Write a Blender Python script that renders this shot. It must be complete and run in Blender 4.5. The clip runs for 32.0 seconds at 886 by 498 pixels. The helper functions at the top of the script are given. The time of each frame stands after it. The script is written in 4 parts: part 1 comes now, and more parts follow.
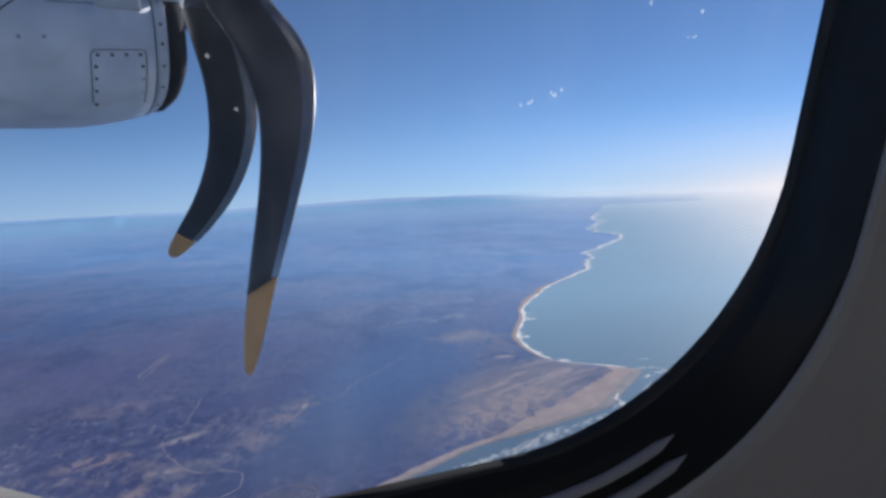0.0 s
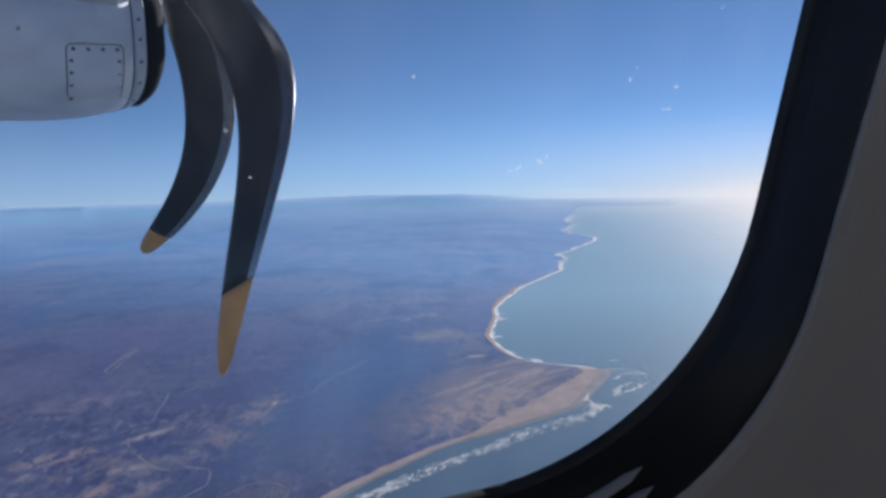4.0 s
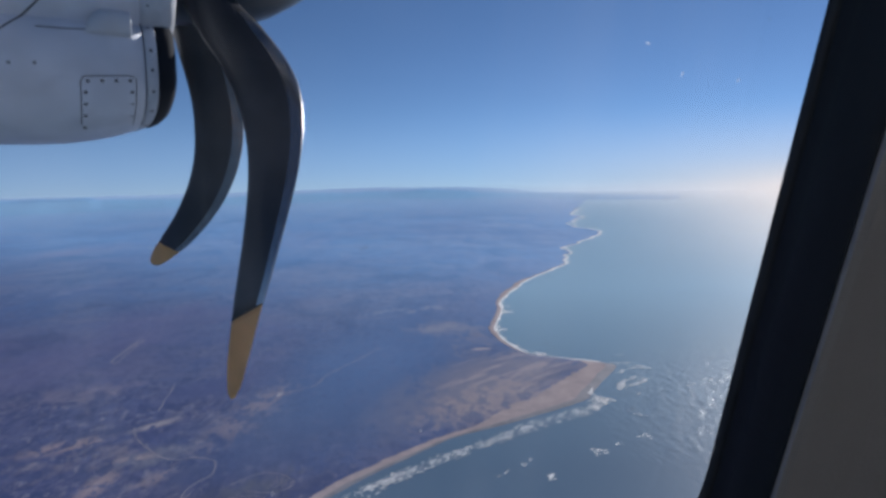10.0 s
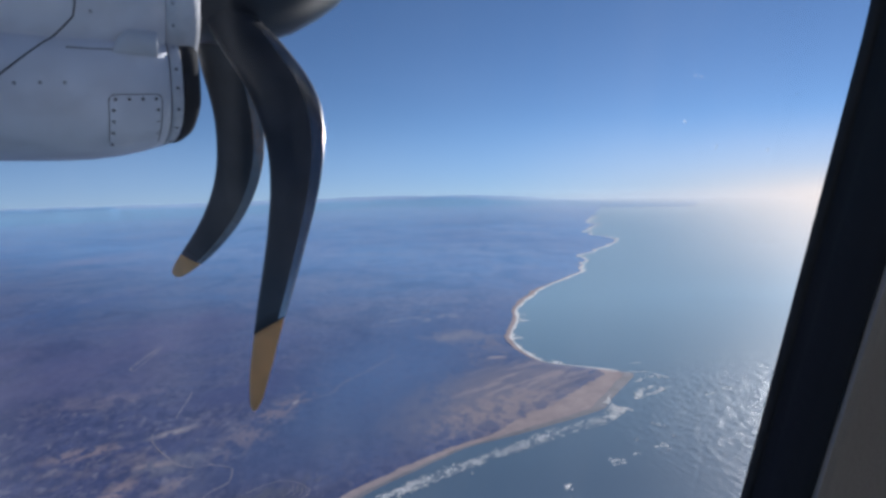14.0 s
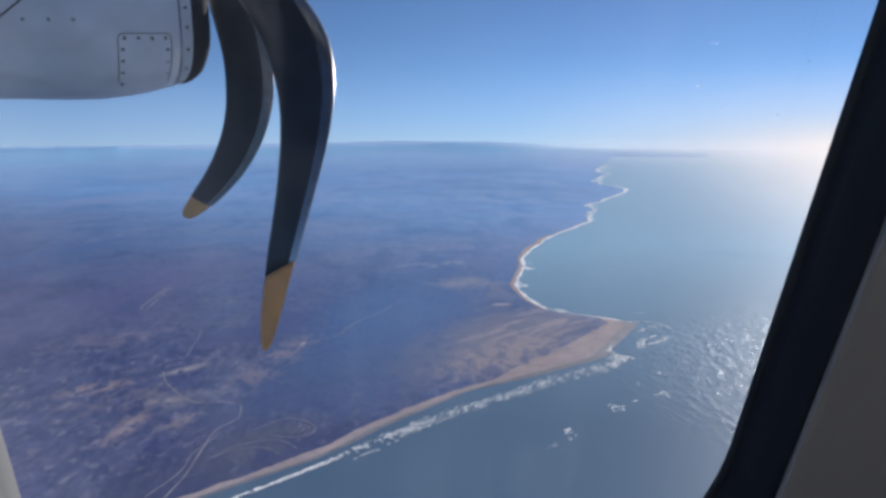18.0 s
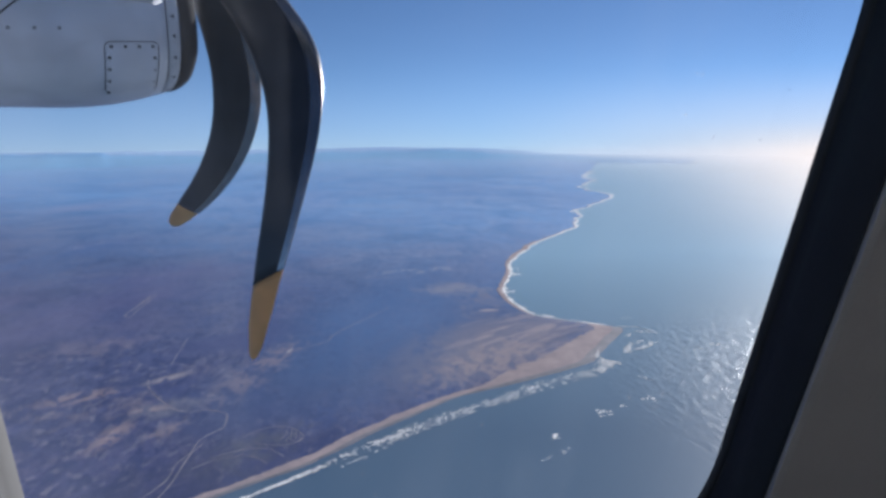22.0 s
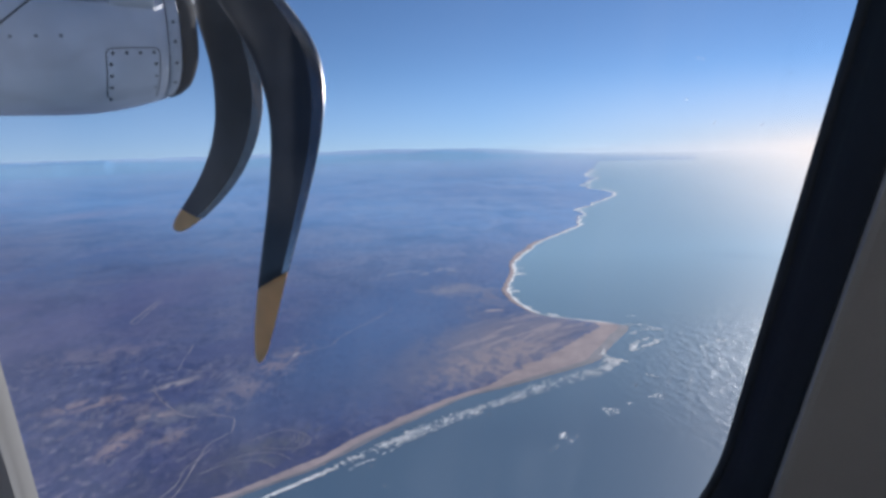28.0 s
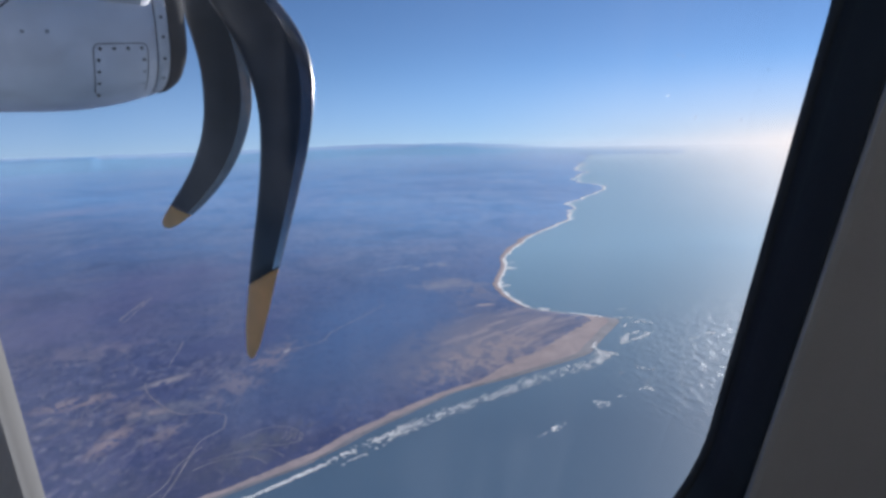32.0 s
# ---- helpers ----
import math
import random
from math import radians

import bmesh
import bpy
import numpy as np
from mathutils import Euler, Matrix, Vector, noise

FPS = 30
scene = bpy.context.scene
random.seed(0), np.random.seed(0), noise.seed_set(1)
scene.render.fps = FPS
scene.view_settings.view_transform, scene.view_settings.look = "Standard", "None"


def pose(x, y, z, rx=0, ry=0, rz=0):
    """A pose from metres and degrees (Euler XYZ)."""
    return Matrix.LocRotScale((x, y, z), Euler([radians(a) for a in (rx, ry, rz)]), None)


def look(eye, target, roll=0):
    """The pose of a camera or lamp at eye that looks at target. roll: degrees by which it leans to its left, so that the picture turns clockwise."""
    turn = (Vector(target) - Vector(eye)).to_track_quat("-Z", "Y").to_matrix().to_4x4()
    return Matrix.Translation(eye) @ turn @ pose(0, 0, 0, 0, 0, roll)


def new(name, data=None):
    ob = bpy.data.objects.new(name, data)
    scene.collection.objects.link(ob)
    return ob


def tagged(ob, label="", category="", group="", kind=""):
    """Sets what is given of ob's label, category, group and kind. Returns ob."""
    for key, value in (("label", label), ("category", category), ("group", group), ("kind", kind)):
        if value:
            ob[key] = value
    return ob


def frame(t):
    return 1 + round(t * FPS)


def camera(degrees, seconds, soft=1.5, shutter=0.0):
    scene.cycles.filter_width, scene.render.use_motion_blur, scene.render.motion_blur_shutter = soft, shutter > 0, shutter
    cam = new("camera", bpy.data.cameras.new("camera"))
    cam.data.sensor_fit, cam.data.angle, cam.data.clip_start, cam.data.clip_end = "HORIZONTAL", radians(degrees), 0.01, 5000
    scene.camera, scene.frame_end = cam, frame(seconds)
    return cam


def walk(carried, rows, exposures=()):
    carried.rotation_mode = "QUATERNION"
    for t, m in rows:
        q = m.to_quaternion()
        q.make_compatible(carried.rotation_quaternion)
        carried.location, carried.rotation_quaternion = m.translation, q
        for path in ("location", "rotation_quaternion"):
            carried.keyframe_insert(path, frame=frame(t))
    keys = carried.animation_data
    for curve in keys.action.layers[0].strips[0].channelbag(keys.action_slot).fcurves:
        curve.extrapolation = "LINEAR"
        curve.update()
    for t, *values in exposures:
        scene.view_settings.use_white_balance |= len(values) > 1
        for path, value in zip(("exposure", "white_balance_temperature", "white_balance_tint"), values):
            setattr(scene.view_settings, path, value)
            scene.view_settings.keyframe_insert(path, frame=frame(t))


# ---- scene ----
FOV = 70.0
cam = camera(FOV, 32.0, soft=3.3)


def eye_pose(x, y, z, yaw, pitch, roll):
    """yaw: degrees from +y towards +x; pitch: upwards; roll: leaning left."""
    a, b = radians(yaw), radians(pitch)
    e = Vector((x, y, z))
    d = Vector((math.sin(a) * math.cos(b), math.cos(a) * math.cos(b), math.sin(b)))
    return look(e, e + d, roll)


PATH = [
    (0, 0.0169, 0.0639, -0.1358, -1.38, -6.13, -2.92),
    (0.5, 0.0152, 0.0618, -0.1344, -1.39, -6.34, -2.54),
    (1, 0.0117, 0.0597, -0.1330, -1.40, -6.49, -2.27),
    (1.5, 0.0093, 0.0574, -0.1306, -1.37, -6.70, -2.39),
    (2, 0.0121, 0.0555, -0.1289, -0.48, -6.75, -2.44),
    (2.5, 0.0132, 0.0544, -0.1262, -0.17, -5.94, -2.29),
    (4.5, 0.0100, 0.0481, -0.1140, 1.15, -6.39, -1.24),
    (5, 0.0059, 0.0461, -0.1092, 0.79, -6.00, -0.74),
    (5.5, 0.0021, 0.0407, -0.0861, 0.30, -6.15, -0.22),
    (6, 0.0016, 0.0343, -0.0612, 0.19, -5.75, -0.09),
    (6.5, 0.0009, 0.0330, -0.0485, 0.18, -5.44, 0.37),
    (7, 0.0062, 0.0317, -0.0352, 0.56, -4.62, 0.00),
    (7.5, 0.0078, 0.0278, -0.0238, 0.84, -4.22, 0.78),
    (8, 0.0106, 0.0250, -0.0136, 0.85, -5.09, 0.60),
    (8.5, 0.0153, 0.0225, -0.0040, 1.58, -6.28, 1.74),
    (9, 0.0123, 0.0180, 0.0061, 1.26, -6.44, 0.92),
    (9.5, 0.0135, 0.0185, 0.0083, 0.90, -7.02, -0.75),
    (10, 0.0155, 0.0177, 0.0108, 0.41, -6.97, -1.18),
    (10.5, 0.0110, 0.0150, 0.0135, 0.04, -6.55, -1.13),
    (11, 0.0096, 0.0144, 0.0161, -0.22, -6.47, -1.43),
    (11.5, 0.0092, 0.0133, 0.0195, -0.22, -6.38, -1.66),
    (12, 0.0102, 0.0119, 0.0223, -0.23, -6.51, -1.97),
    (12.5, 0.0070, 0.0107, 0.0252, -0.71, -6.46, -1.35),
    (13, 0.0045, 0.0078, 0.0297, -0.82, -6.47, -1.14),
    (13.5, 0.0028, 0.0040, 0.0316, -0.98, -5.98, -1.64),
    (15.5, -0.0017, -0.0119, 0.0386, -1.32, -8.87, 0.04),
    (16, -0.0054, -0.0154, 0.0407, -1.66, -10.18, 0.39),
    (16.5, -0.0047, -0.0153, 0.0391, -1.92, -11.27, 0.29),
    (17, -0.0040, -0.0153, 0.0385, -1.39, -10.96, 0.24),
    (17.5, -0.0034, -0.0153, 0.0381, -1.39, -10.99, -0.01),
    (18, -0.0032, -0.0154, 0.0376, -1.69, -11.02, -0.35),
    (18.5, -0.0034, -0.0153, 0.0368, -2.06, -10.89, -0.25),
    (19, -0.0039, -0.0155, 0.0366, -1.67, -10.68, -0.23),
    (19.5, -0.0050, -0.0167, 0.0378, -1.52, -10.66, -0.45),
    (20, -0.0065, -0.0183, 0.0400, -1.22, -10.73, -0.39),
    (20.5, -0.0061, -0.0194, 0.0412, -0.61, -10.76, -0.42),
    (21, -0.0060, -0.0207, 0.0428, -0.49, -10.76, -0.09),
    (21.5, -0.0066, -0.0214, 0.0435, -0.50, -10.61, -0.05),
    (22, -0.0074, -0.0227, 0.0454, -0.51, -10.48, -0.34),
    (22.5, -0.0086, -0.0236, 0.0466, -0.50, -10.36, -0.19),
    (23, -0.0097, -0.0248, 0.0482, -0.39, -10.28, 0.06),
    (23.5, -0.0101, -0.0247, 0.0475, -0.33, -10.24, -0.23),
    (24, -0.0105, -0.0246, 0.0466, -0.48, -10.29, -0.19),
    (24.5, -0.0094, -0.0244, 0.0460, -0.57, -10.42, -0.14),
    (25, -0.0088, -0.0248, 0.0452, -0.41, -10.45, -0.53),
    (25.5, -0.0076, -0.0246, 0.0435, -0.62, -10.47, -0.99),
    (27.5, -0.0066, -0.0253, 0.0408, -0.50, -10.58, -1.29),
    (28, -0.0077, -0.0246, 0.0410, -0.86, -10.38, -1.47),
    (28.5, -0.0070, -0.0251, 0.0406, -0.85, -10.60, -1.72),
    (29, -0.0073, -0.0269, 0.0410, -0.55, -10.75, -1.50),
    (29.5, -0.0072, -0.0275, 0.0412, -0.29, -10.72, -1.46),
    (30, -0.0068, -0.0282, 0.0426, 0.04, -10.69, -1.37),
    (30.5, -0.0063, -0.0283, 0.0409, -0.15, -10.79, -1.61),
    (31, -0.0055, -0.0284, 0.0403, -0.37, -10.87, -2.02),
    (31.5, -0.0054, -0.0289, 0.0402, -0.38, -10.93, -2.16),
    (32, -0.0075, -0.0326, 0.0415, -0.03, -10.87, -1.73),
]
walk(cam, [(t, eye_pose(*v)) for t, *v in PATH], [(t, e, 5790, 12) for t, e in ((0, 0.40), (2, 0.38), (5, 0.30), (7, 0.24), (9, 0.18), (12, 0.20), (13.5, 0.24), (15.5, 0.25), (16.5, 0.28), (18, 0.38), (32, 0.40))])

# ---- world and sun ----
SUN_AZ, SUN_EL = 43.0, 21.0
world = bpy.data.worlds.new("world")
scene.world = world
world.use_nodes = True
wn, wl = world.node_tree.nodes, world.node_tree.links
sky = wn.new("ShaderNodeTexSky")
sky.sky_type = "NISHITA"
sky.sun_disc = False
sky.sun_elevation = radians(SUN_EL)
sky.sun_rotation = radians(SUN_AZ)
sky.altitude = 3000
sky.air_density = 1.0
sky.dust_density = 0.08
sky.ozone_density = 3.0
# from this height the horizon lies a little below eye level
wc = wn.new("ShaderNodeTexCoord")
wa = wn.new("ShaderNodeVectorMath")
wa.operation = "MULTIPLY_ADD"
wa.inputs[1].default_value = (1, 1, 1.25)
wa.inputs[2].default_value = (0, 0, 0.060)
wl.new(wc.outputs["Generated"], wa.inputs[0])
wl.new(wa.outputs[0], sky.inputs[0])
wl.new(sky.outputs[0], wn["Background"].inputs[0])
wn["Background"].inputs[1].default_value = 0.072

sun = new("sun", bpy.data.lights.new("sun", "SUN"))
sun.data.energy = 5.0
sun.data.angle = radians(0.55)
sun.data.color = (1.0, 0.93, 0.82)
sd = Vector((math.sin(radians(SUN_AZ)) * math.cos(radians(SUN_EL)), math.cos(radians(SUN_AZ)) * math.cos(radians(SUN_EL)), math.sin(radians(SUN_EL))))
sun.matrix_world = look(sd * 100, (0, 0, 0))

# ---- materials ----


def mat(name, color, rough=0.6, metal=0.0, spec=0.5, var=0.0, scale=5.0, bump=0.0, bscale=None, color2=None):
    """A procedural surface: two scales of noise between two colours, and a fine bump."""
    m = bpy.data.materials.new(name)
    m.use_nodes = True
    n, l = m.node_tree.nodes, m.node_tree.links
    p = n["Principled BSDF"]
    p.inputs["Roughness"].default_value = rough
    p.inputs["Metallic"].default_value = metal
    p.inputs["Specular IOR Level"].default_value = spec
    p.inputs["Base Color"].default_value = (*color, 1)
    tc = n.new("ShaderNodeTexCoord")
    if color2 or var:
        c2 = color2 or tuple(c * (1 - var) for c in color)
        big = n.new("ShaderNodeTexNoise")
        big.inputs["Scale"].default_value = scale
        big.inputs["Detail"].default_value = 8
        big.inputs["Roughness"].default_value = 0.62
        l.new(tc.outputs["Object"], big.inputs["Vector"])
        ramp = n.new("ShaderNodeValToRGB")
        ramp.color_ramp.elements[0].position = 0.36
        ramp.color_ramp.elements[1].position = 0.64
        ramp.color_ramp.elements[0].color = (*c2, 1)
        ramp.color_ramp.elements[1].color = (*color, 1)
        l.new(big.outputs["Fac"], ramp.inputs[0])
        l.new(ramp.outputs[0], p.inputs["Base Color"])
    if bump:
        fine = n.new("ShaderNodeTexNoise")
        fine.inputs["Scale"].default_value = bscale or scale * 6
        fine.inputs["Detail"].default_value = 6
        l.new(tc.outputs["Object"], fine.inputs["Vector"])
        b = n.new("ShaderNodeBump")
        b.inputs["Strength"].default_value = bump
        b.inputs["Distance"].default_value = 0.02
        l.new(fine.outputs["Fac"], b.inputs["Height"])
        l.new(b.outputs[0], p.inputs["Normal"])
    return m


paint = mat("nacelle_paint", (0.80, 0.82, 0.88), 0.38, spec=0.5, var=0.2, scale=5.0, bump=0.05, bscale=60)
_n, _l = paint.node_tree.nodes, paint.node_tree.links
_tc, _mp, _ns, _rg, _mx = (_n.new("ShaderNode" + k) for k in ("TexCoord", "Mapping", "TexNoise", "MapRange", "Mix"))
_mp.inputs["Scale"].default_value = (1.5, 3.0, 3.6)
_ns.inputs["Scale"].default_value = 1.6
_ns.inputs["Detail"].default_value = 9
_ns.inputs["Roughness"].default_value = 0.68
_rg.inputs["From Min"].default_value, _rg.inputs["From Max"].default_value = 0.52, 0.72
_rg.inputs["To Max"].default_value = 0.38
_mx.data_type = "RGBA"
_l.new(_tc.outputs["Object"], _mp.inputs["Vector"])
_l.new(_mp.outputs[0], _ns.inputs["Vector"])
_l.new(_ns.outputs["Fac"], _rg.inputs["Value"])
_l.new(_rg.outputs[0], _mx.inputs[0])
_base = _n["Principled BSDF"].inputs["Base Color"]
_l.new(_base.links[0].from_socket, _mx.inputs[6])
_mx.inputs[7].default_value = (0.40, 0.40, 0.42, 1)
_l.new(_mx.outputs[2], _base)
paint_dull = mat("nacelle_paint_dull", (0.74, 0.75, 0.78), 0.45, var=0.25, scale=8.0)
scoop_paint = mat("scoop_paint", (0.66, 0.67, 0.69), 0.4, var=0.1, scale=9)
gap_black = mat("panel_gap", (0.06, 0.06, 0.068), 0.8)
screw_steel = mat("fastener_steel", (0.15, 0.15, 0.16), 0.5, metal=0.5)
flush_rivet = mat("flush_rivet_paint", (0.34, 0.35, 0.38), 0.5, var=0.2, scale=40)
boot_rubber = mat("intake_boot_rubber", (0.022, 0.024, 0.03), 0.8, spec=0.15, var=0.3, scale=12)
blade_black = mat("blade_composite", (0.050, 0.052, 0.060), 0.40, spec=0.5, var=0.3, scale=5)
blade_edge = mat("blade_edge_metal", (0.42, 0.41, 0.41), 0.27, metal=0.9, var=0.3, scale=14)
blade_tip = mat("blade_tip_paint", (0.95, 0.48, 0.17), 0.5, var=0.2, scale=6)
spinner_black = mat("spinner_paint", (0.035, 0.037, 0.045), 0.3, spec=0.6, var=0.15, scale=4)
seal_black = mat("window_seal_rubber", (0.015, 0.015, 0.016), 0.40, spec=0.34, var=0.2, scale=25, bump=0.03, bscale=240)
# the sky's highlight on the seal's lip, put into a lighter grey
lip_rubber = mat("lit_lip_rubber", (0.04, 0.04, 0.042), 0.5, var=0.35, scale=30)
reflection_grey = mat("seal_reflection_grey", (0.40, 0.39, 0.40), 0.35, var=0.12, scale=20)
panel_grey = mat("cabin_panel", (0.46, 0.455, 0.45), 0.55, var=0.08, scale=6, bump=0.12, bscale=500)
# sunlight on the aft rim, put into a lighter grey
sunlit_rim = mat("sunlit_rim_grey", (0.14, 0.14, 0.145), 0.5, var=0.08, scale=9)
carpet = mat("cabin_carpet", (0.06, 0.07, 0.10), 0.9, var=0.3, scale=30, bump=0.3, bscale=300)
speck_mat = bpy.data.materials.new("window_speck")
speck_mat.use_nodes = True
_n, _l = speck_mat.node_tree.nodes, speck_mat.node_tree.links
_t, _c, _m = _n.new("ShaderNodeBsdfTranslucent"), _n.new("ShaderNodeBsdfTransparent"), _n.new("ShaderNodeMixShader")
_t.inputs[0].default_value = (0.85, 0.85, 0.85, 1)
_m.inputs[0].default_value = 0.22
_l.new(_c.outputs[0], _m.inputs[1])
_l.new(_t.outputs[0], _m.inputs[2])
_l.new(_m.outputs[0], _n["Material Output"].inputs[0])
sand = mat("beach_sand", (0.40, 0.335, 0.340), 0.9, spec=0.1, scale=0.09, color2=(0.29, 0.25, 0.268))
wet_sand = mat("wet_sand", (0.235, 0.23, 0.262), 0.6, spec=0.3, scale=0.08, color2=(0.15, 0.15, 0.18))
foam_mat = mat("sea_foam", (0.93, 0.93, 0.92), 0.8, var=0.12, scale=0.4)
track_mat = mat("pale_track", (0.37, 0.35, 0.385), 0.95, spec=0.05, scale=0.15, color2=(0.20, 0.19, 0.26))
# blue of the distance haze is put into both hill colours
hazed_far_hill = mat("hazed_far_hill_rock", (0.42, 0.52, 0.68), 0.95, spec=0.0, scale=0.006, color2=(0.38, 0.48, 0.64))
hazed_hill = mat("hazed_hill_scrub", (0.17, 0.36, 0.60), 0.95, spec=0.0, scale=0.006, color2=(0.16, 0.31, 0.54))


def land_material(name, tones, hazed_tones=None, start=0, end=1):
    """Scrub in two broad tones, with lighter ground, bare earth and dark bush; the last three arguments blend in bluer
    tones that paint distance haze.
    """
    m = bpy.data.materials.new(name)
    m.use_nodes = True
    n, l = m.node_tree.nodes, m.node_tree.links
    p = n["Principled BSDF"]
    p.inputs["Roughness"].default_value = 0.95
    p.inputs["Specular IOR Level"].default_value = 0.1
    tc = n.new("ShaderNodeTexCoord")
    # the patches run inland, along the valleys
    lie = n.new("ShaderNodeMapping")
    lie.inputs["Rotation"].default_value = (0, 0, radians(12))
    lie.inputs["Scale"].default_value = (1.05, 0.68, 1)
    l.new(tc.outputs["Object"], lie.inputs["Vector"])

    def noise_at(scale, detail, low, high, rough=0.6, dist=0.0):
        t = n.new("ShaderNodeTexNoise")
        t.inputs["Scale"].default_value = scale
        t.inputs["Detail"].default_value = detail
        t.inputs["Roughness"].default_value = rough
        t.inputs["Distortion"].default_value = dist
        l.new(lie.outputs[0], t.inputs["Vector"])
        r = n.new("ShaderNodeMapRange")
        r.inputs["From Min"].default_value = low
        r.inputs["From Max"].default_value = high
        l.new(t.outputs["Fac"], r.inputs["Value"])
        return r.outputs[0]

    def mix(fac, a, b, amount=1.0):
        x = n.new("ShaderNodeMix")
        x.data_type = "RGBA"
        if amount < 1.0:
            k = n.new("ShaderNodeMath")
            k.operation = "MULTIPLY"
            k.inputs[1].default_value = amount
            l.new(fac, k.inputs[0])
            fac = k.outputs[0]
        l.new(fac, x.inputs[0])
        for s, v in ((x.inputs[6], a), (x.inputs[7], b)):
            if isinstance(v, tuple):
                s.default_value = (*v, 1)
            else:
                l.new(v, s)
        return x.outputs[2]

    if hazed_tones:
        # aerial haze put into the base colour, growing with distance
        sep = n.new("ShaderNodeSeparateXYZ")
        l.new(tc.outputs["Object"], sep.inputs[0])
        haze_fac = n.new("ShaderNodeMapRange")
        haze_fac.inputs["From Min"].default_value, haze_fac.inputs["From Max"].default_value = start, end
        haze_fac.interpolation_type = "SMOOTHSTEP"
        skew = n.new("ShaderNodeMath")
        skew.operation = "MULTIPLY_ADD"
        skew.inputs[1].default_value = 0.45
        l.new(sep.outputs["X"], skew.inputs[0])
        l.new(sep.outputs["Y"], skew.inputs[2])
        l.new(skew.outputs[0], haze_fac.inputs["Value"])
        tones = [mix(haze_fac.outputs[0], a, b) for a, b in zip(tones, hazed_tones)]
    # a belt of eroded ground near the shore, where bare earth shows most
    gap = n.new("ShaderNodeVectorMath")
    gap.operation = "DISTANCE"
    gap.inputs[1].default_value = (-185, 320, -148)
    l.new(tc.outputs["Object"], gap.inputs[0])
    belt = n.new("ShaderNodeMapRange")
    belt.inputs["From Min"].default_value, belt.inputs["From Max"].default_value = 150, 60
    l.new(gap.outputs["Value"], belt.inputs["Value"])
    gap3 = n.new("ShaderNodeVectorMath")
    gap3.operation = "DISTANCE"
    gap3.inputs[1].default_value = (-125, 395, -148)
    l.new(tc.outputs["Object"], gap3.inputs[0])
    belt3 = n.new("ShaderNodeMapRange")
    belt3.inputs["From Min"].default_value, belt3.inputs["From Max"].default_value = 70, 20
    l.new(gap3.outputs["Value"], belt3.inputs["Value"])
    wide = n.new("ShaderNodeMath")
    wide.operation = "MAXIMUM"
    l.new(belt.outputs[0], wide.inputs[0])
    l.new(belt3.outputs[0], wide.inputs[1])

    def both(a, b, k):
        x = n.new("ShaderNodeMath")
        x.operation = "MULTIPLY_ADD"
        x.inputs[1].default_value = k
        l.new(b, x.inputs[0])
        x.inputs[2].default_value = 0.28
        x.use_clamp = True
        y = n.new("ShaderNodeMath")
        y.operation = "MULTIPLY"
        l.new(x.outputs[0], y.inputs[0])
        l.new(a, y.inputs[1])
        return y.outputs[0]

    c = mix(noise_at(0.0035, 5, 0.40, 0.60), tones[0], tones[1])
    # shallow valleys: long pale and dark bands
    vm = n.new("ShaderNodeMapping")
    vm.inputs["Rotation"].default_value = (0, 0, radians(-66))
    vm.inputs["Scale"].default_value = (0.0020, 0.0080, 0.01)
    l.new(tc.outputs["Object"], vm.inputs["Vector"])
    for seed, lo, hi, tone, amount in ((0.0, 0.52, 0.64, tones[2], 0.7), (7.3, 0.53, 0.66, tones[4], 0.6)):
        vt = n.new("ShaderNodeTexNoise")
        vt.inputs["Scale"].default_value = 1.0
        vt.inputs["Detail"].default_value = 4
        vt.inputs["Roughness"].default_value = 0.58
        vt.inputs["Distortion"].default_value = 0.6
        vo = n.new("ShaderNodeVectorMath")
        vo.operation = "ADD"
        vo.inputs[1].default_value = (seed, seed, 0)
        l.new(vm.outputs[0], vo.inputs[0])
        l.new(vo.outputs[0], vt.inputs["Vector"])
        vr = n.new("ShaderNodeMapRange")
        vr.inputs["From Min"].default_value, vr.inputs["From Max"].default_value = lo, hi
        l.new(vt.outputs["Fac"], vr.inputs["Value"])
        c = mix(vr.outputs[0], c, tone, amount)
    c = mix(noise_at(0.016, 10, 0.46, 0.68, 0.70, 0.5), c, tones[2], 0.7)
    c = mix(noise_at(0.013, 9, 0.50, 0.64, 0.62, 0.6), c, tones[4], 0.75)
    c = mix(both(noise_at(0.034, 11, 0.53, 0.66, 0.74, 0.2), wide.outputs[0], 0.8), c, tones[3], 0.5)
    c = mix(both(noise_at(0.09, 9, 0.57, 0.68, 0.74, 0.2), wide.outputs[0], 1.0), c, tones[5], 0.4)
    c = mix(noise_at(0.11, 9, 0.50, 0.64, 0.76, 0.3), c, tones[4], 0.6)
    c = mix(noise_at(0.30, 6, 0.50, 0.64, 0.74, 0.1), c, tones[2], 0.6)
    c = mix(noise_at(0.22, 6, 0.54, 0.66, 0.74, 0.1), c, tones[4], 0.55)

    # small bare spots and bushes with sharp edges
    c = mix(both(noise_at(0.055, 8, 0.565, 0.61, 0.72, 0.5), wide.outputs[0], 0.9), c, tones[3], 0.45)
    c = mix(both(noise_at(0.048, 8, 0.53, 0.57, 0.68, 0.7), wide.outputs[0], 0.9), c, tones[4], 0.75)
    c = mix(both(noise_at(0.16, 7, 0.57, 0.61, 0.70, 0.3), wide.outputs[0], 1.0), c, tones[5], 0.45)
    c = mix(both(noise_at(0.14, 7, 0.54, 0.58, 0.70, 0.5), wide.outputs[0], 1.0), c, tones[4], 0.7)

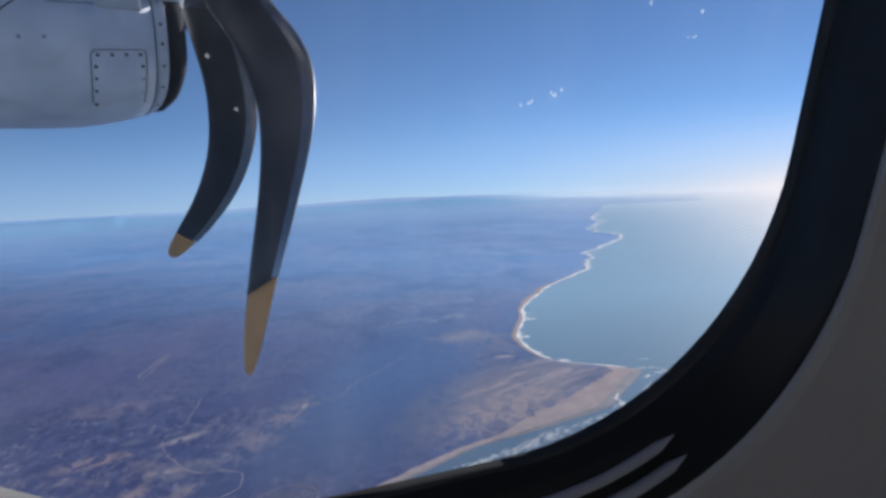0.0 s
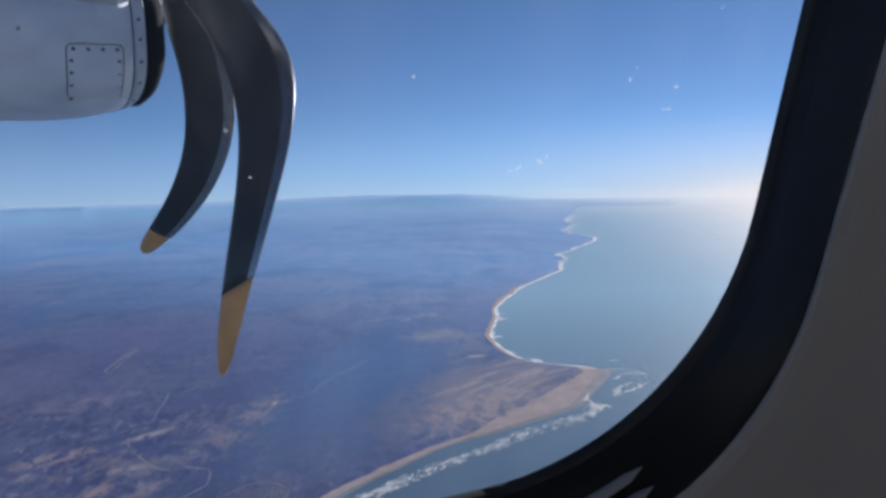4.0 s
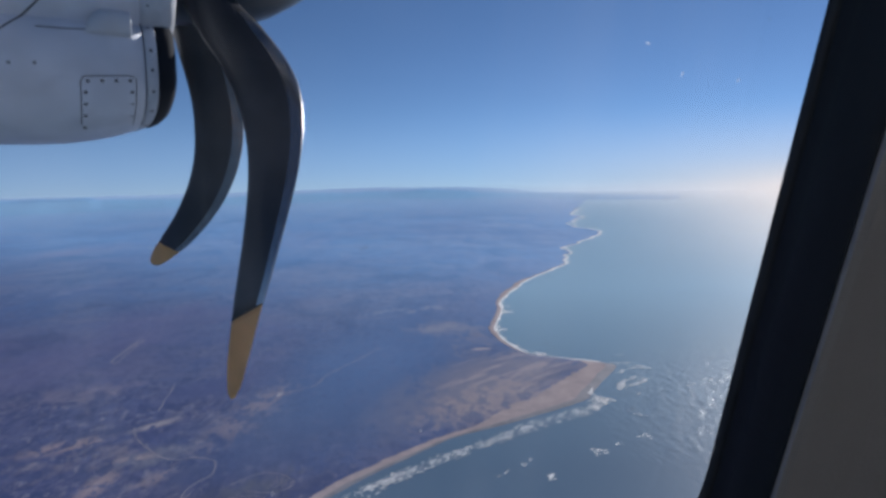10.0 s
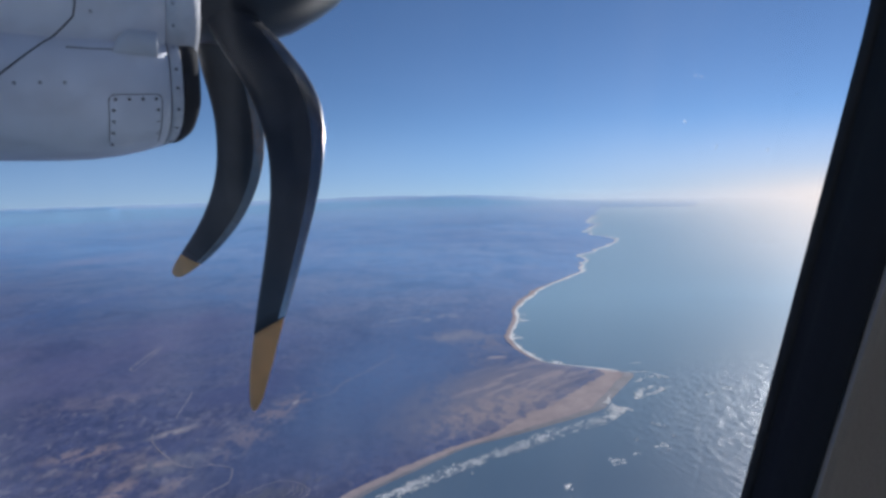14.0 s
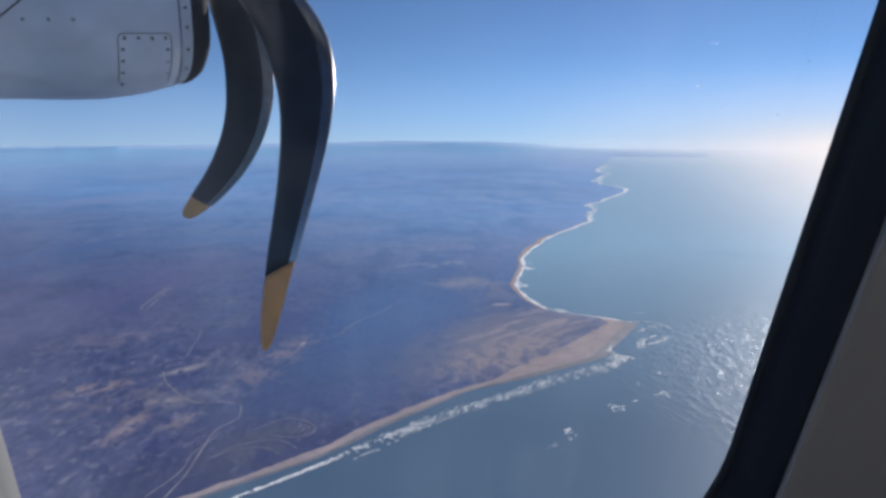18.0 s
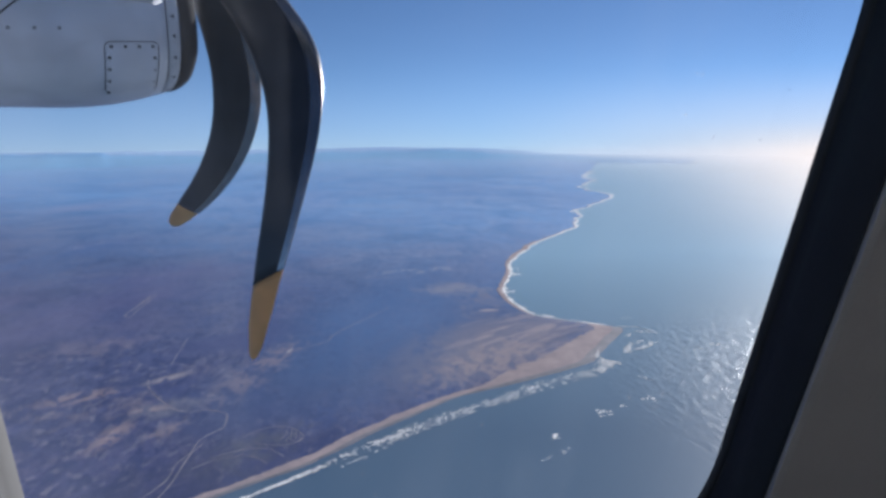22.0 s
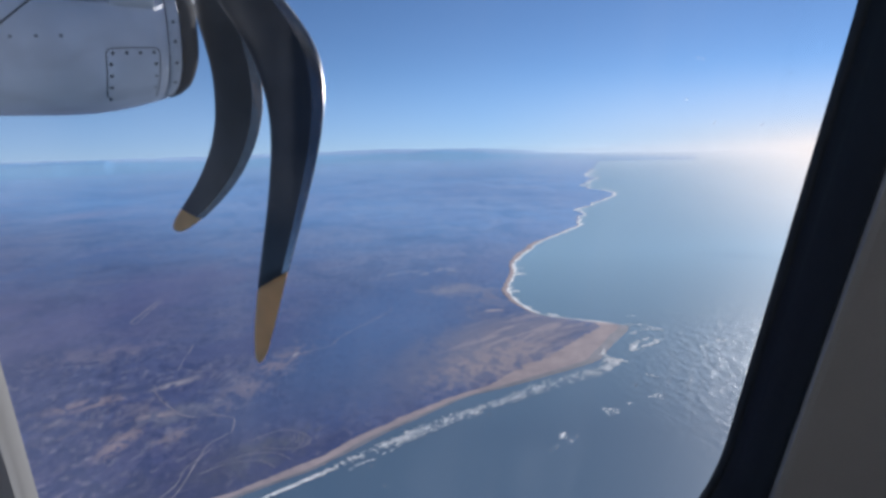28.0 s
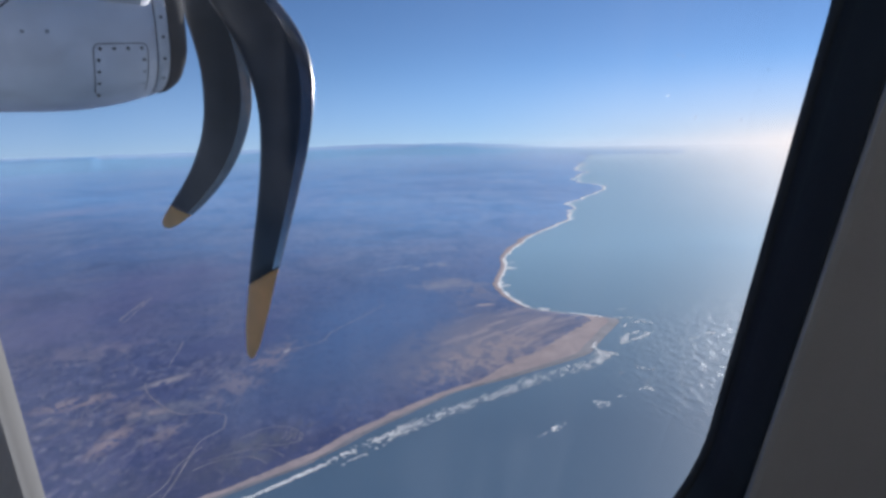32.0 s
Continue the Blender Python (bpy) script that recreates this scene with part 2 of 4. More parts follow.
    def region(centre, turn, lx, ly, cover, color, amount, soft=0.5):
        """An uneven stretch of other ground cover, lx by ly about its centre."""
        mp = n.new("ShaderNodeMapping")
        mp.vector_type = "TEXTURE"
        mp.inputs["Location"].default_value = (centre[0], centre[1], -148)
        mp.inputs["Rotation"].default_value = (0, 0, turn)
        mp.inputs["Scale"].default_value = (lx, ly, 40)
        l.new(tc.outputs["Object"], mp.inputs["Vector"])
        ln = n.new("ShaderNodeVectorMath")
        ln.operation = "LENGTH"
        l.new(mp.outputs[0], ln.inputs[0])
        fall = n.new("ShaderNodeMapRange")
        fall.inputs["From Min"].default_value, fall.inputs["From Max"].default_value = 1.0 + soft, 1.0 - soft
        l.new(ln.outputs["Value"], fall.inputs["Value"])
        ad = n.new("ShaderNodeMath")
        ad.operation = "ADD"
        ad.inputs[1].default_value = -1.0
        ad2 = n.new("ShaderNodeMath")
        ad2.operation = "ADD"
        ad2.use_clamp = True
        l.new(fall.outputs[0], ad.inputs[0])
        l.new(ad.outputs[0], ad2.inputs[0])
        l.new(cover, ad2.inputs[1])
        return mix(ad2.outputs[0], c, color, amount)

    def streaks(turn, sx, sy, lo, hi, detail=8, dist=0.8):
        mp = n.new("ShaderNodeMapping")
        mp.vector_type = "TEXTURE"
        mp.inputs["Rotation"].default_value = (0, 0, turn)
        mp.inputs["Scale"].default_value = (sx, sy, 20)
        l.new(tc.outputs["Object"], mp.inputs["Vector"])
        t = n.new("ShaderNodeTexNoise")
        t.inputs["Scale"].default_value = 1.0
        t.inputs["Detail"].default_value = detail
        t.inputs["Roughness"].default_value = 0.66
        t.inputs["Distortion"].default_value = dist
        l.new(mp.outputs[0], t.inputs["Vector"])
        r = n.new("ShaderNodeMapRange")
        r.inputs["From Min"].default_value, r.inputs["From Max"].default_value = lo, hi
        l.new(t.outputs["Fac"], r.inputs["Value"])
        return r.outputs[0]

    # a long shallow valley far inland, with pale fields on one side and dark bush on the other
    c = region((-500, 838), 0.75, 70, 30, noise_at(0.035, 9, 0.44, 0.56, 0.70, 0.5), (0.27, 0.31, 0.47), 0.5, 0.8)
    c = region((-478, 770), 1.30, 160, 18, noise_at(0.016, 6, 0.34, 0.50, 0.66, 0.4), (0.085, 0.155, 0.35), 0.6, 0.8)
    c = region((-760, 1240), 1.1, 110, 60, noise_at(0.012, 7, 0.38, 0.58, 0.66, 0.3), (0.27, 0.335, 0.53), 0.6, 0.6)
    # violet scrub inland
    c = region((-330, 560), 0.9, 190, 110, noise_at(0.012, 7, 0.30, 0.60, 0.66, 0.3), (0.150, 0.148, 0.290), 0.5, 0.6)
    c = region((-252, 425), 0.55, 46, 16, noise_at(0.06, 9, 0.40, 0.60, 0.72, 0.3), (0.215, 0.195, 0.275), 0.65, 0.6)
    # dark even scrub about the road and below the pale band
    c = region((-152, 436), 0.75, 52, 20, noise_at(0.02, 4, 0.10, 0.40, 0.5, 0.3), (0.078, 0.100, 0.225), 0.8, 0.45)
    c = region((-97, 336), 0.85, 46, 17, noise_at(0.03, 6, 0.16, 0.44, 0.6, 0.3), (0.066, 0.084, 0.190), 0.8, 0.45)
    c = region((-194, 357), 0.5, 20, 7, noise_at(0.05, 6, 0.20, 0.44, 0.6, 0.3), (0.062, 0.084, 0.190), 0.8, 0.5)
    c = region((-128, 302), 0.7, 16, 8, noise_at(0.05, 6, 0.20, 0.44, 0.6, 0.3), (0.064, 0.080, 0.175), 0.75, 0.5)
    # even dark scrub between the road and the shore
    c = region((-36, 418), 0.85, 118, 56, noise_at(0.012, 4, 0.06, 0.40, 0.5, 0.3), (0.080, 0.130, 0.265), 0.88, 0.45)
    c = region((-50, 520), 1.30, 120, 58, noise_at(0.012, 4, 0.06, 0.42, 0.5, 0.3), (0.088, 0.165, 0.345), 0.82, 0.45)
    c = mix(noise_at(0.13, 8, 0.50, 0.64, 0.74, 0.4), c, (0.150, 0.165, 0.285), 0.22)
    c = mix(noise_at(0.19, 7, 0.54, 0.62, 0.72, 0.3), c, (0.050, 0.075, 0.175), 0.30)
    # dry dune scrub and streaks of bare sand behind the spit
    c = region((38, 436), 0.98, 86, 42, noise_at(0.05, 8, 0.22, 0.50, 0.72, 0.4), (0.212, 0.212, 0.278), 0.85, 0.55)
    c = region((58, 452), 0.80, 66, 40, streaks(0.78, 46, 7.5, 0.45, 0.57, 8, 0.35), (0.335, 0.300, 0.335), 0.85, 0.5)
    c = region((34, 404), 0.80, 60, 24, noise_at(0.13, 9, 0.44, 0.54, 0.74, 0.3), (0.320, 0.278, 0.300), 0.8, 0.5)
    c = region((80, 446), 0.80, 40, 9, streaks(0.78, 40, 9.0, 0.36, 0.52, 6, 0.3), (0.105, 0.130, 0.230), 0.7, 0.5)
    # pale dry clearings by the bay
    c = region((4, 596), 0.15, 30, 25, noise_at(0.07, 9, 0.30, 0.56, 0.74, 0.4), (0.255, 0.275, 0.36), 0.85, 0.55)
    c = region((-36, 672), 0.35, 46, 14, noise_at(0.06, 8, 0.44, 0.60, 0.68, 0.5), (0.29, 0.33, 0.43), 0.8, 0.5)
    c = region((32, 545), 1.2, 40, 18, noise_at(0.07, 8, 0.36, 0.60, 0.7, 0.4), (0.22, 0.225, 0.30), 0.7, 0.6)
    c = region((34, 520), 0.2, 7, 3.5, noise_at(0.15, 6, 0.25, 0.5, 0.6, 0.4), (0.42, 0.37, 0.38), 0.85, 0.4)
    # a pale band below the road, bare brown slopes, a quarry and pale fields inland of the open shore
    c = region((-121, 384), 1.36, 52, 12, noise_at(0.11, 9, 0.45, 0.53, 0.72, 0.4), (0.235, 0.215, 0.280), 0.75, 0.6)
    c = region((-154, 326), 0.5, 22, 13, noise_at(0.10, 9, 0.34, 0.58, 0.74, 0.3), (0.205, 0.212, 0.275), 0.7, 0.5)
    c = region((-169, 293), 1.45, 15, 5.5, noise_at(0.14, 9, 0.44, 0.51, 0.74, 0.3), (0.345, 0.275, 0.290), 0.8, 0.7)
    c = region((-211, 338), 0.5, 17, 7, noise_at(0.12, 9, 0.44, 0.51, 0.74, 0.3), (0.345, 0.275, 0.290), 0.8, 0.7)
    c = region((-200, 318), 0.5, 40, 22, noise_at(0.09, 9, 0.44, 0.62, 0.74, 0.3), (0.225, 0.200, 0.250), 0.6, 0.6)
    c = region((-172, 366), 0.78, 13, 4.0, noise_at(0.20, 8, 0.40, 0.48, 0.72, 0.3), (0.36, 0.335, 0.365), 0.75, 0.6)
    c = region((-164, 322), 0.4, 9, 4, noise_at(0.18, 8, 0.42, 0.50, 0.72, 0.3), (0.335, 0.285, 0.305), 0.75, 0.6)
    c = region((-144, 301), 1.1, 13, 5, noise_at(0.18, 8, 0.44, 0.52, 0.72, 0.3), (0.270, 0.235, 0.270), 0.7, 0.6)
    c = region((-240, 410), 0.7, 40, 12, noise_at(0.09, 9, 0.48, 0.58, 0.74, 0.4), (0.250, 0.225, 0.290), 0.5, 0.6)
    c = region((-110, 416), 1.4, 4.5, 1.2, noise_at(0.3, 6, 0.2, 0.45, 0.6, 0.4), (0.46, 0.44, 0.46), 0.8, 0.4)
    c = region((-96, 280), 0.8, 34, 15, noise_at(0.14, 9, 0.40, 0.60, 0.74, 0.3), (0.150, 0.165, 0.205), 0.75, 0.6)
    c = region((-118, 250), 0.8, 66, 26, noise_at(0.07, 7, 0.24, 0.52, 0.7, 0.3), (0.070, 0.082, 0.150), 0.6, 0.6)
    rel = n.new("ShaderNodeTexNoise")
    rel.inputs["Scale"].default_value = 0.055
    rel.inputs["Detail"].default_value = 9
    rel.inputs["Roughness"].default_value = 0.68
    rel.inputs["Distortion"].default_value = 0.4
    l.new(lie.outputs[0], rel.inputs["Vector"])
    bp = n.new("ShaderNodeBump")
    bp.inputs["Distance"].default_value = 5.0
    # gullied hills in the belt, an almost even plain elsewhere
    steep = n.new("ShaderNodeMath")
    steep.operation = "MULTIPLY_ADD"
    steep.inputs[1].default_value, steep.inputs[2].default_value = 0.20, 0.06
    l.new(wide.outputs[0], steep.inputs[0])
    l.new(steep.outputs[0], bp.inputs["Strength"])
    l.new(rel.outputs["Fac"], bp.inputs["Height"])
    l.new(bp.outputs[0], p.inputs["Normal"])
    l.new(c, p.inputs["Base Color"])
    return m


def sea_material():
    m = bpy.data.materials.new("sea_water")
    m.use_nodes = True
    n, l = m.node_tree.nodes, m.node_tree.links
    p = n["Principled BSDF"]
    # shoal: blends distance haze into the water's base colour
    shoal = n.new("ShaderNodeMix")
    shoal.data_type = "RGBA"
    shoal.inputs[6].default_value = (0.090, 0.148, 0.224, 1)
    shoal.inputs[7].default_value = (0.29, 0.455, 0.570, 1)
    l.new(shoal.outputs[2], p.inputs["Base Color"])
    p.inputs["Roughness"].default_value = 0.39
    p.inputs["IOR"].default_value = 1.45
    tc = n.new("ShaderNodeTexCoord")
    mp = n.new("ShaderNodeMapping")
    # the water is coloured paler with distance, to imitate haze over the bay
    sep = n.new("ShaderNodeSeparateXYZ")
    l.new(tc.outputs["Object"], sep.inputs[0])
    haze_fac = n.new("ShaderNodeMapRange")
    haze_fac.inputs["From Min"].default_value, haze_fac.inputs["From Max"].default_value = 300, 780
    l.new(sep.outputs["Y"], haze_fac.inputs["Value"])
    l.new(haze_fac.outputs[0], shoal.inputs[0])
    mp.vector_type = "TEXTURE"
    mp.inputs["Rotation"].default_value = (0, 0, radians(27))
    mp.inputs["Scale"].default_value = (5.0, 11.0, 10)
    l.new(tc.outputs["Object"], mp.inputs["Vector"])
    t = n.new("ShaderNodeTexNoise")
    t.inputs["Scale"].default_value = 1.0
    t.inputs["Detail"].default_value = 7
    t.inputs["Roughness"].default_value = 0.55
    t.inputs["Distortion"].default_value = 0.8
    l.new(mp.outputs[0], t.inputs["Vector"])
    b = n.new("ShaderNodeBump")
    b.inputs["Distance"].default_value = 1.85
    wv = n.new("ShaderNodeTexWave")
    wv.inputs["Scale"].default_value = 0.09
    wv.inputs["Distortion"].default_value = 10.0
    wv.inputs["Detail"].default_value = 3
    wv.inputs["Detail Scale"].default_value = 0.5
    wm = n.new("ShaderNodeMapping")
    wm.inputs["Rotation"].default_value = (0, 0, radians(-27))
    l.new(tc.outputs["Object"], wm.inputs["Vector"])
    l.new(wm.outputs[0], wv.inputs["Vector"])
    hs = n.new("ShaderNodeMath")
    hs.operation = "MULTIPLY_ADD"
    hs.inputs[1].default_value = 0.10
    l.new(wv.outputs["Fac"], hs.inputs[0])
    l.new(t.outputs["Fac"], hs.inputs[2])
    l.new(hs.outputs[0], b.inputs["Height"])
    # the swell stands highest where it wraps round the point, and the bay lies calm
    gap = n.new("ShaderNodeVectorMath")
    gap.operation = "DISTANCE"
    gap.inputs[1].default_value = (275, 375, -150)
    l.new(tc.outputs["Object"], gap.inputs[0])
    swell = n.new("ShaderNodeMapRange")
    swell.inputs["From Min"].default_value, swell.inputs["From Max"].default_value = 85, 205
    swell.inputs["To Min"].default_value, swell.inputs["To Max"].default_value = 0.85, 0.0
    l.new(gap.outputs["Value"], swell.inputs["Value"])
    l.new(swell.outputs[0], b.inputs["Strength"])
    l.new(b.outputs[0], p.inputs["Normal"])
    return m


# bluish haze is mixed into these land colours, most in the far set
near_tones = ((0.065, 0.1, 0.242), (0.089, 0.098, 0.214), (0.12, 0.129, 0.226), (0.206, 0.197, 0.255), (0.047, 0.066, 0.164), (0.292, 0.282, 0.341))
haze_tones = ((0.180, 0.360, 0.650), (0.205, 0.335, 0.595), (0.285, 0.395, 0.615), (0.31, 0.395, 0.60), (0.112, 0.268, 0.535), (0.34, 0.42, 0.62))
land_mat = land_material("coastal_scrubland", near_tones, haze_tones, 240, 1200)
sea_mat = sea_material()

# ---- mesh helpers ----


def mesh_of(name, verts, faces, material, smooth=False):
    me = bpy.data.meshes.new(name)
    me.from_pydata([tuple(v) for v in verts], [], faces)
    me.materials.append(material)
    if smooth:
        me.polygons.foreach_set("use_smooth", [True] * len(me.polygons))
    me.update()
    return me


def part(name, me, parent=None, label="", m=None):
    ob = new(name, me)
    if parent:
        ob.parent = parent
    if m is not None:
        ob.matrix_basis = m
    return tagged(ob, label) if label else ob


def holder(name, m):
    ob = new(name)
    ob.matrix_basis = m
    ob.empty_display_size = 0.1
    return ob


def bm_mesh(name, bm, material, smooth=False):
    me = bpy.data.meshes.new(name)
    bmesh.ops.recalc_face_normals(bm, faces=bm.faces)
    bm.to_mesh(me)
    bm.free()
    me.materials.append(material)
    if smooth:
        me.polygons.foreach_set("use_smooth", [True] * len(me.polygons))
    return me


def loft(loops, closed=True, cap=(False, False)):
    """Faces between successive loops of equal length."""
    verts, faces, k = [], [], len(loops[0])
    for lp in loops:
        verts += lp
    for i in range(len(loops) - 1):
        for j in range(k if closed else k - 1):
            a, b = i * k + j, i * k + (j + 1) % k
            faces.append((a, b, b + k, a + k))
    if cap[0]:
        faces.append(tuple(reversed(range(k))))
    if cap[1]:
        o = (len(loops) - 1) * k
        faces.append(tuple(range(o, o + k)))
    return verts, faces


# ---- sea and land ----
H = 150.0          # height of the eye over the sea, at the landscape's scale
FAR = 4300.0
COAST = [(-2600, -1900), (-700, -300), (-110, 232), (-83, 254), (-67, 266), (-58, 277), (-36, 302), (4, 343), (37, 362), (73, 385), (93, 400), (100, 415), (119, 447), (131, 467),
         (129, 475), (108, 486), (88, 495), (71, 506), (63, 522), (55, 550), (53, 590), (58, 643), (79, 747), (101, 821), (140, 888), (205, 1007), (212, 1071), (242, 1144), (233, 1193),
         (284, 1284), (396, 1514), (357, 1631), (359, 1749), (450, 1970), (447, 2144), (564, 2521), (700, 3000), (900, 3700), (960, 5000)]
CY = np.array([p[1] for p in COAST], float)
CX = np.array([p[0] for p in COAST], float)


def coast_x(y):
    wob = 1.3 * noise.noise((y * 0.035, 3.1, 0)) + 0.7 * noise.noise((y * 0.11, 7.7, 0))
    if y > 510:
        wob += min(1.0, (y - 510) / 60) * 3.0 * noise.noise((y * 0.022, 9.3, 0))
    base = sum(float(np.interp(y + o, CY, CX)) for o in (-5, -2.5, 0, 2.5, 5)) / 5
    return base + wob * (1 + max(0, y - 500) * 0.004)


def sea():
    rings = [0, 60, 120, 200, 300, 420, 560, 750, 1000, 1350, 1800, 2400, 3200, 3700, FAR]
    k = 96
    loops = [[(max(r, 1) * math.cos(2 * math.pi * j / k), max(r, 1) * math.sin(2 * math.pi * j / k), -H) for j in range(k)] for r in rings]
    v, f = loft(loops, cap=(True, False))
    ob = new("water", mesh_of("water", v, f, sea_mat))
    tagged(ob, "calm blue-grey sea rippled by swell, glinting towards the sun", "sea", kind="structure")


sea()


def relief(x, y, d):
    """Low rolling ground that rises slowly inland."""
    g = min(1.0, d / 250.0)
    far = min(1.0, max(0.0, (y - 900) / 2500))
    z = 0.1 + 0.45 * min(1.0, d / 14.0) + g * (1.2 * noise.fractal((x * 0.006, y * 0.006, 0.3), 1.0, 2.0, 2) + 2.0)
    return z + far * g * 10 * (0.6 + noise.noise((x * 0.0016, y * 0.0016, 5.0)))


def land(name, lo, hi, material, label):
    ys = [-1900, -1200, -700, -350, -150, 0, 80, 140, 180]
    y = 200.0
    while y < 560:
        ys.append(y)
        y += 1.6
    while y < 1300:
        ys.append(y)
        y *= 1.006
    while y < 4250:
        ys.append(y)
        y *= 1.02
    ys = [y for y in ys if lo <= y <= hi * 1.0001] + ([hi] if hi < 4200 else [])
    if lo > 0:
        ys = [lo] + ys
    offs = [0.0, 1.5, 3.5, 6, 9, 13]
    while offs[-1] < 9000:
        offs.append(offs[-1] * 1.045 + 2.0)
    rows = []
    for y in ys:
        cx = coast_x(y)
        lim = -math.sqrt(max(0.0, FAR * FAR - y * y))
        row = []
        for o in offs:
            x = max(cx - o, lim)
            row.append((x, y, -H + (0.12 if o == 0 else relief(x, y, o))))
        rows.append(row)
    v, f = loft(rows, closed=False)
    ob = new(name, mesh_of(name, v, f, material, True))
    tagged(ob, label, "land", kind="structure")


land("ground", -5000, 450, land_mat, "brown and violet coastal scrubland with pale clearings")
land("backdrop_plain", 450, 5000, land_mat, "distant plain with haze painted in, from violet scrub to pale blue")


def beach_width(y):
    return float(np.interp(y, [-400, 254, 265, 289, 310, 337, 352, 362, 370, 380, 390, 398, 408, 426, 444, 458, 475, 484, 492, 505, 530, 570, 650, 700, 760, 830, 880, 950, 1200, 2600],
                           [7, 7, 7.5, 8, 7.5, 7, 10, 15, 21, 27, 34, 33, 30, 27, 25, 22, 17, 3, 1.2, 1.6, 3.6, 4.6, 4.2, 3.0, 6.5, 7.5, 3, 1.6, 1.0, 0.8]))


def beach():
    rows = []
    y = -300.0
    while y < 2500:
        cx = coast_x(y)
        w = beach_width(y) * (1 + (0.25 if y < 345 else 0.16) * (noise.noise((y * 0.03, 1.7, 2)) + noise.noise((y * 0.14, 4.7, 2))) + 0.16 * noise.noise((y * 0.4, 2.2, 2)))
        rows.append([(cx - w * s, y, -H + z) for s, z in ((-0.12, 0.02), (0.0, 0.15), (0.3, 1.0), (0.7, 1.9), (1.0, 2.6))])
        y += 1.6 if y > 180 else 30
    for r in rows:
        for i in (2, 3, 4):
            d = coast_x(r[i][1]) - r[i][0]
            r[i] = (r[i][0], r[i][1], -H + relief(r[i][0], r[i][1], d) + (0.13 if r[i][1] < 555 else 0.35))
    v, f = loft(rows, closed=False)
    tagged(new("beach", mesh_of("beach", v, f, sand, True)), "pink-tan sand beach widening into a pointed spit", "beach", kind="structure")


beach()


def wet_strip():
    """The dark wet edge of the sand along the open shore."""
    rows = []
    y = 200.0
    while y < 474:
        cx = coast_x(y)
        w = 1.5 + 1.3 * noise.noise((y * 0.05, 8.8, 1)) + 3.4 * min(1, max(0, (y - 345) / 25))
        rows.append([(cx - w * s, y, -H + (z or relief(cx - w * s, y, w * s) + 0.17)) for s, z in ((-0.8, 0.035), (0.0, 0.18), (0.5, 0), (1.0, 0))])
        y += 1.6
    v, f = loft(rows, closed=False)
    tagged(new("beach_wet_edge", mesh_of("beach_wet_edge", v, f, wet_sand, True)), "dark wet sand along the waterline", "beach", kind="structure")


wet_strip()


def blob(cx, cy, lx, ly, turn, z, k=10, rough=0.45):
    """An uneven flat patch outline."""
    c, s = math.cos(turn), math.sin(turn)
    out = []
    for j in range(k):
        a = 2 * math.pi * j / k
        r = 1 + rough * random.uniform(-1, 1)
        x, y = lx * r * math.cos(a), ly * r * math.sin(a)
        out.append((cx + x * c - y * s, cy + x * s + y * c, z))
    return out


def patches(name, blobs, material, thick=0.03):
    v, f = [], []
    for q, b in enumerate(blobs):
        b = [(x, y, z + 0.0006 * (q % 400)) for x, y, z in b]
        o, k = len(v), len(b)
        cx, cy = sum(p[0] for p in b) / k, sum(p[1] for p in b) / k
        v += b + [(cx + (x - cx) * 0.9, cy + (y - cy) * 0.9, z + thick) for x, y, z in b]
        f.append(tuple(range(o + k, o + 2 * k)))
        f += [(o + j, o + (j + 1) % k, o + k + (j + 1) % k, o + k + j) for j in range(k)]
    return mesh_of(name, v, f, material)


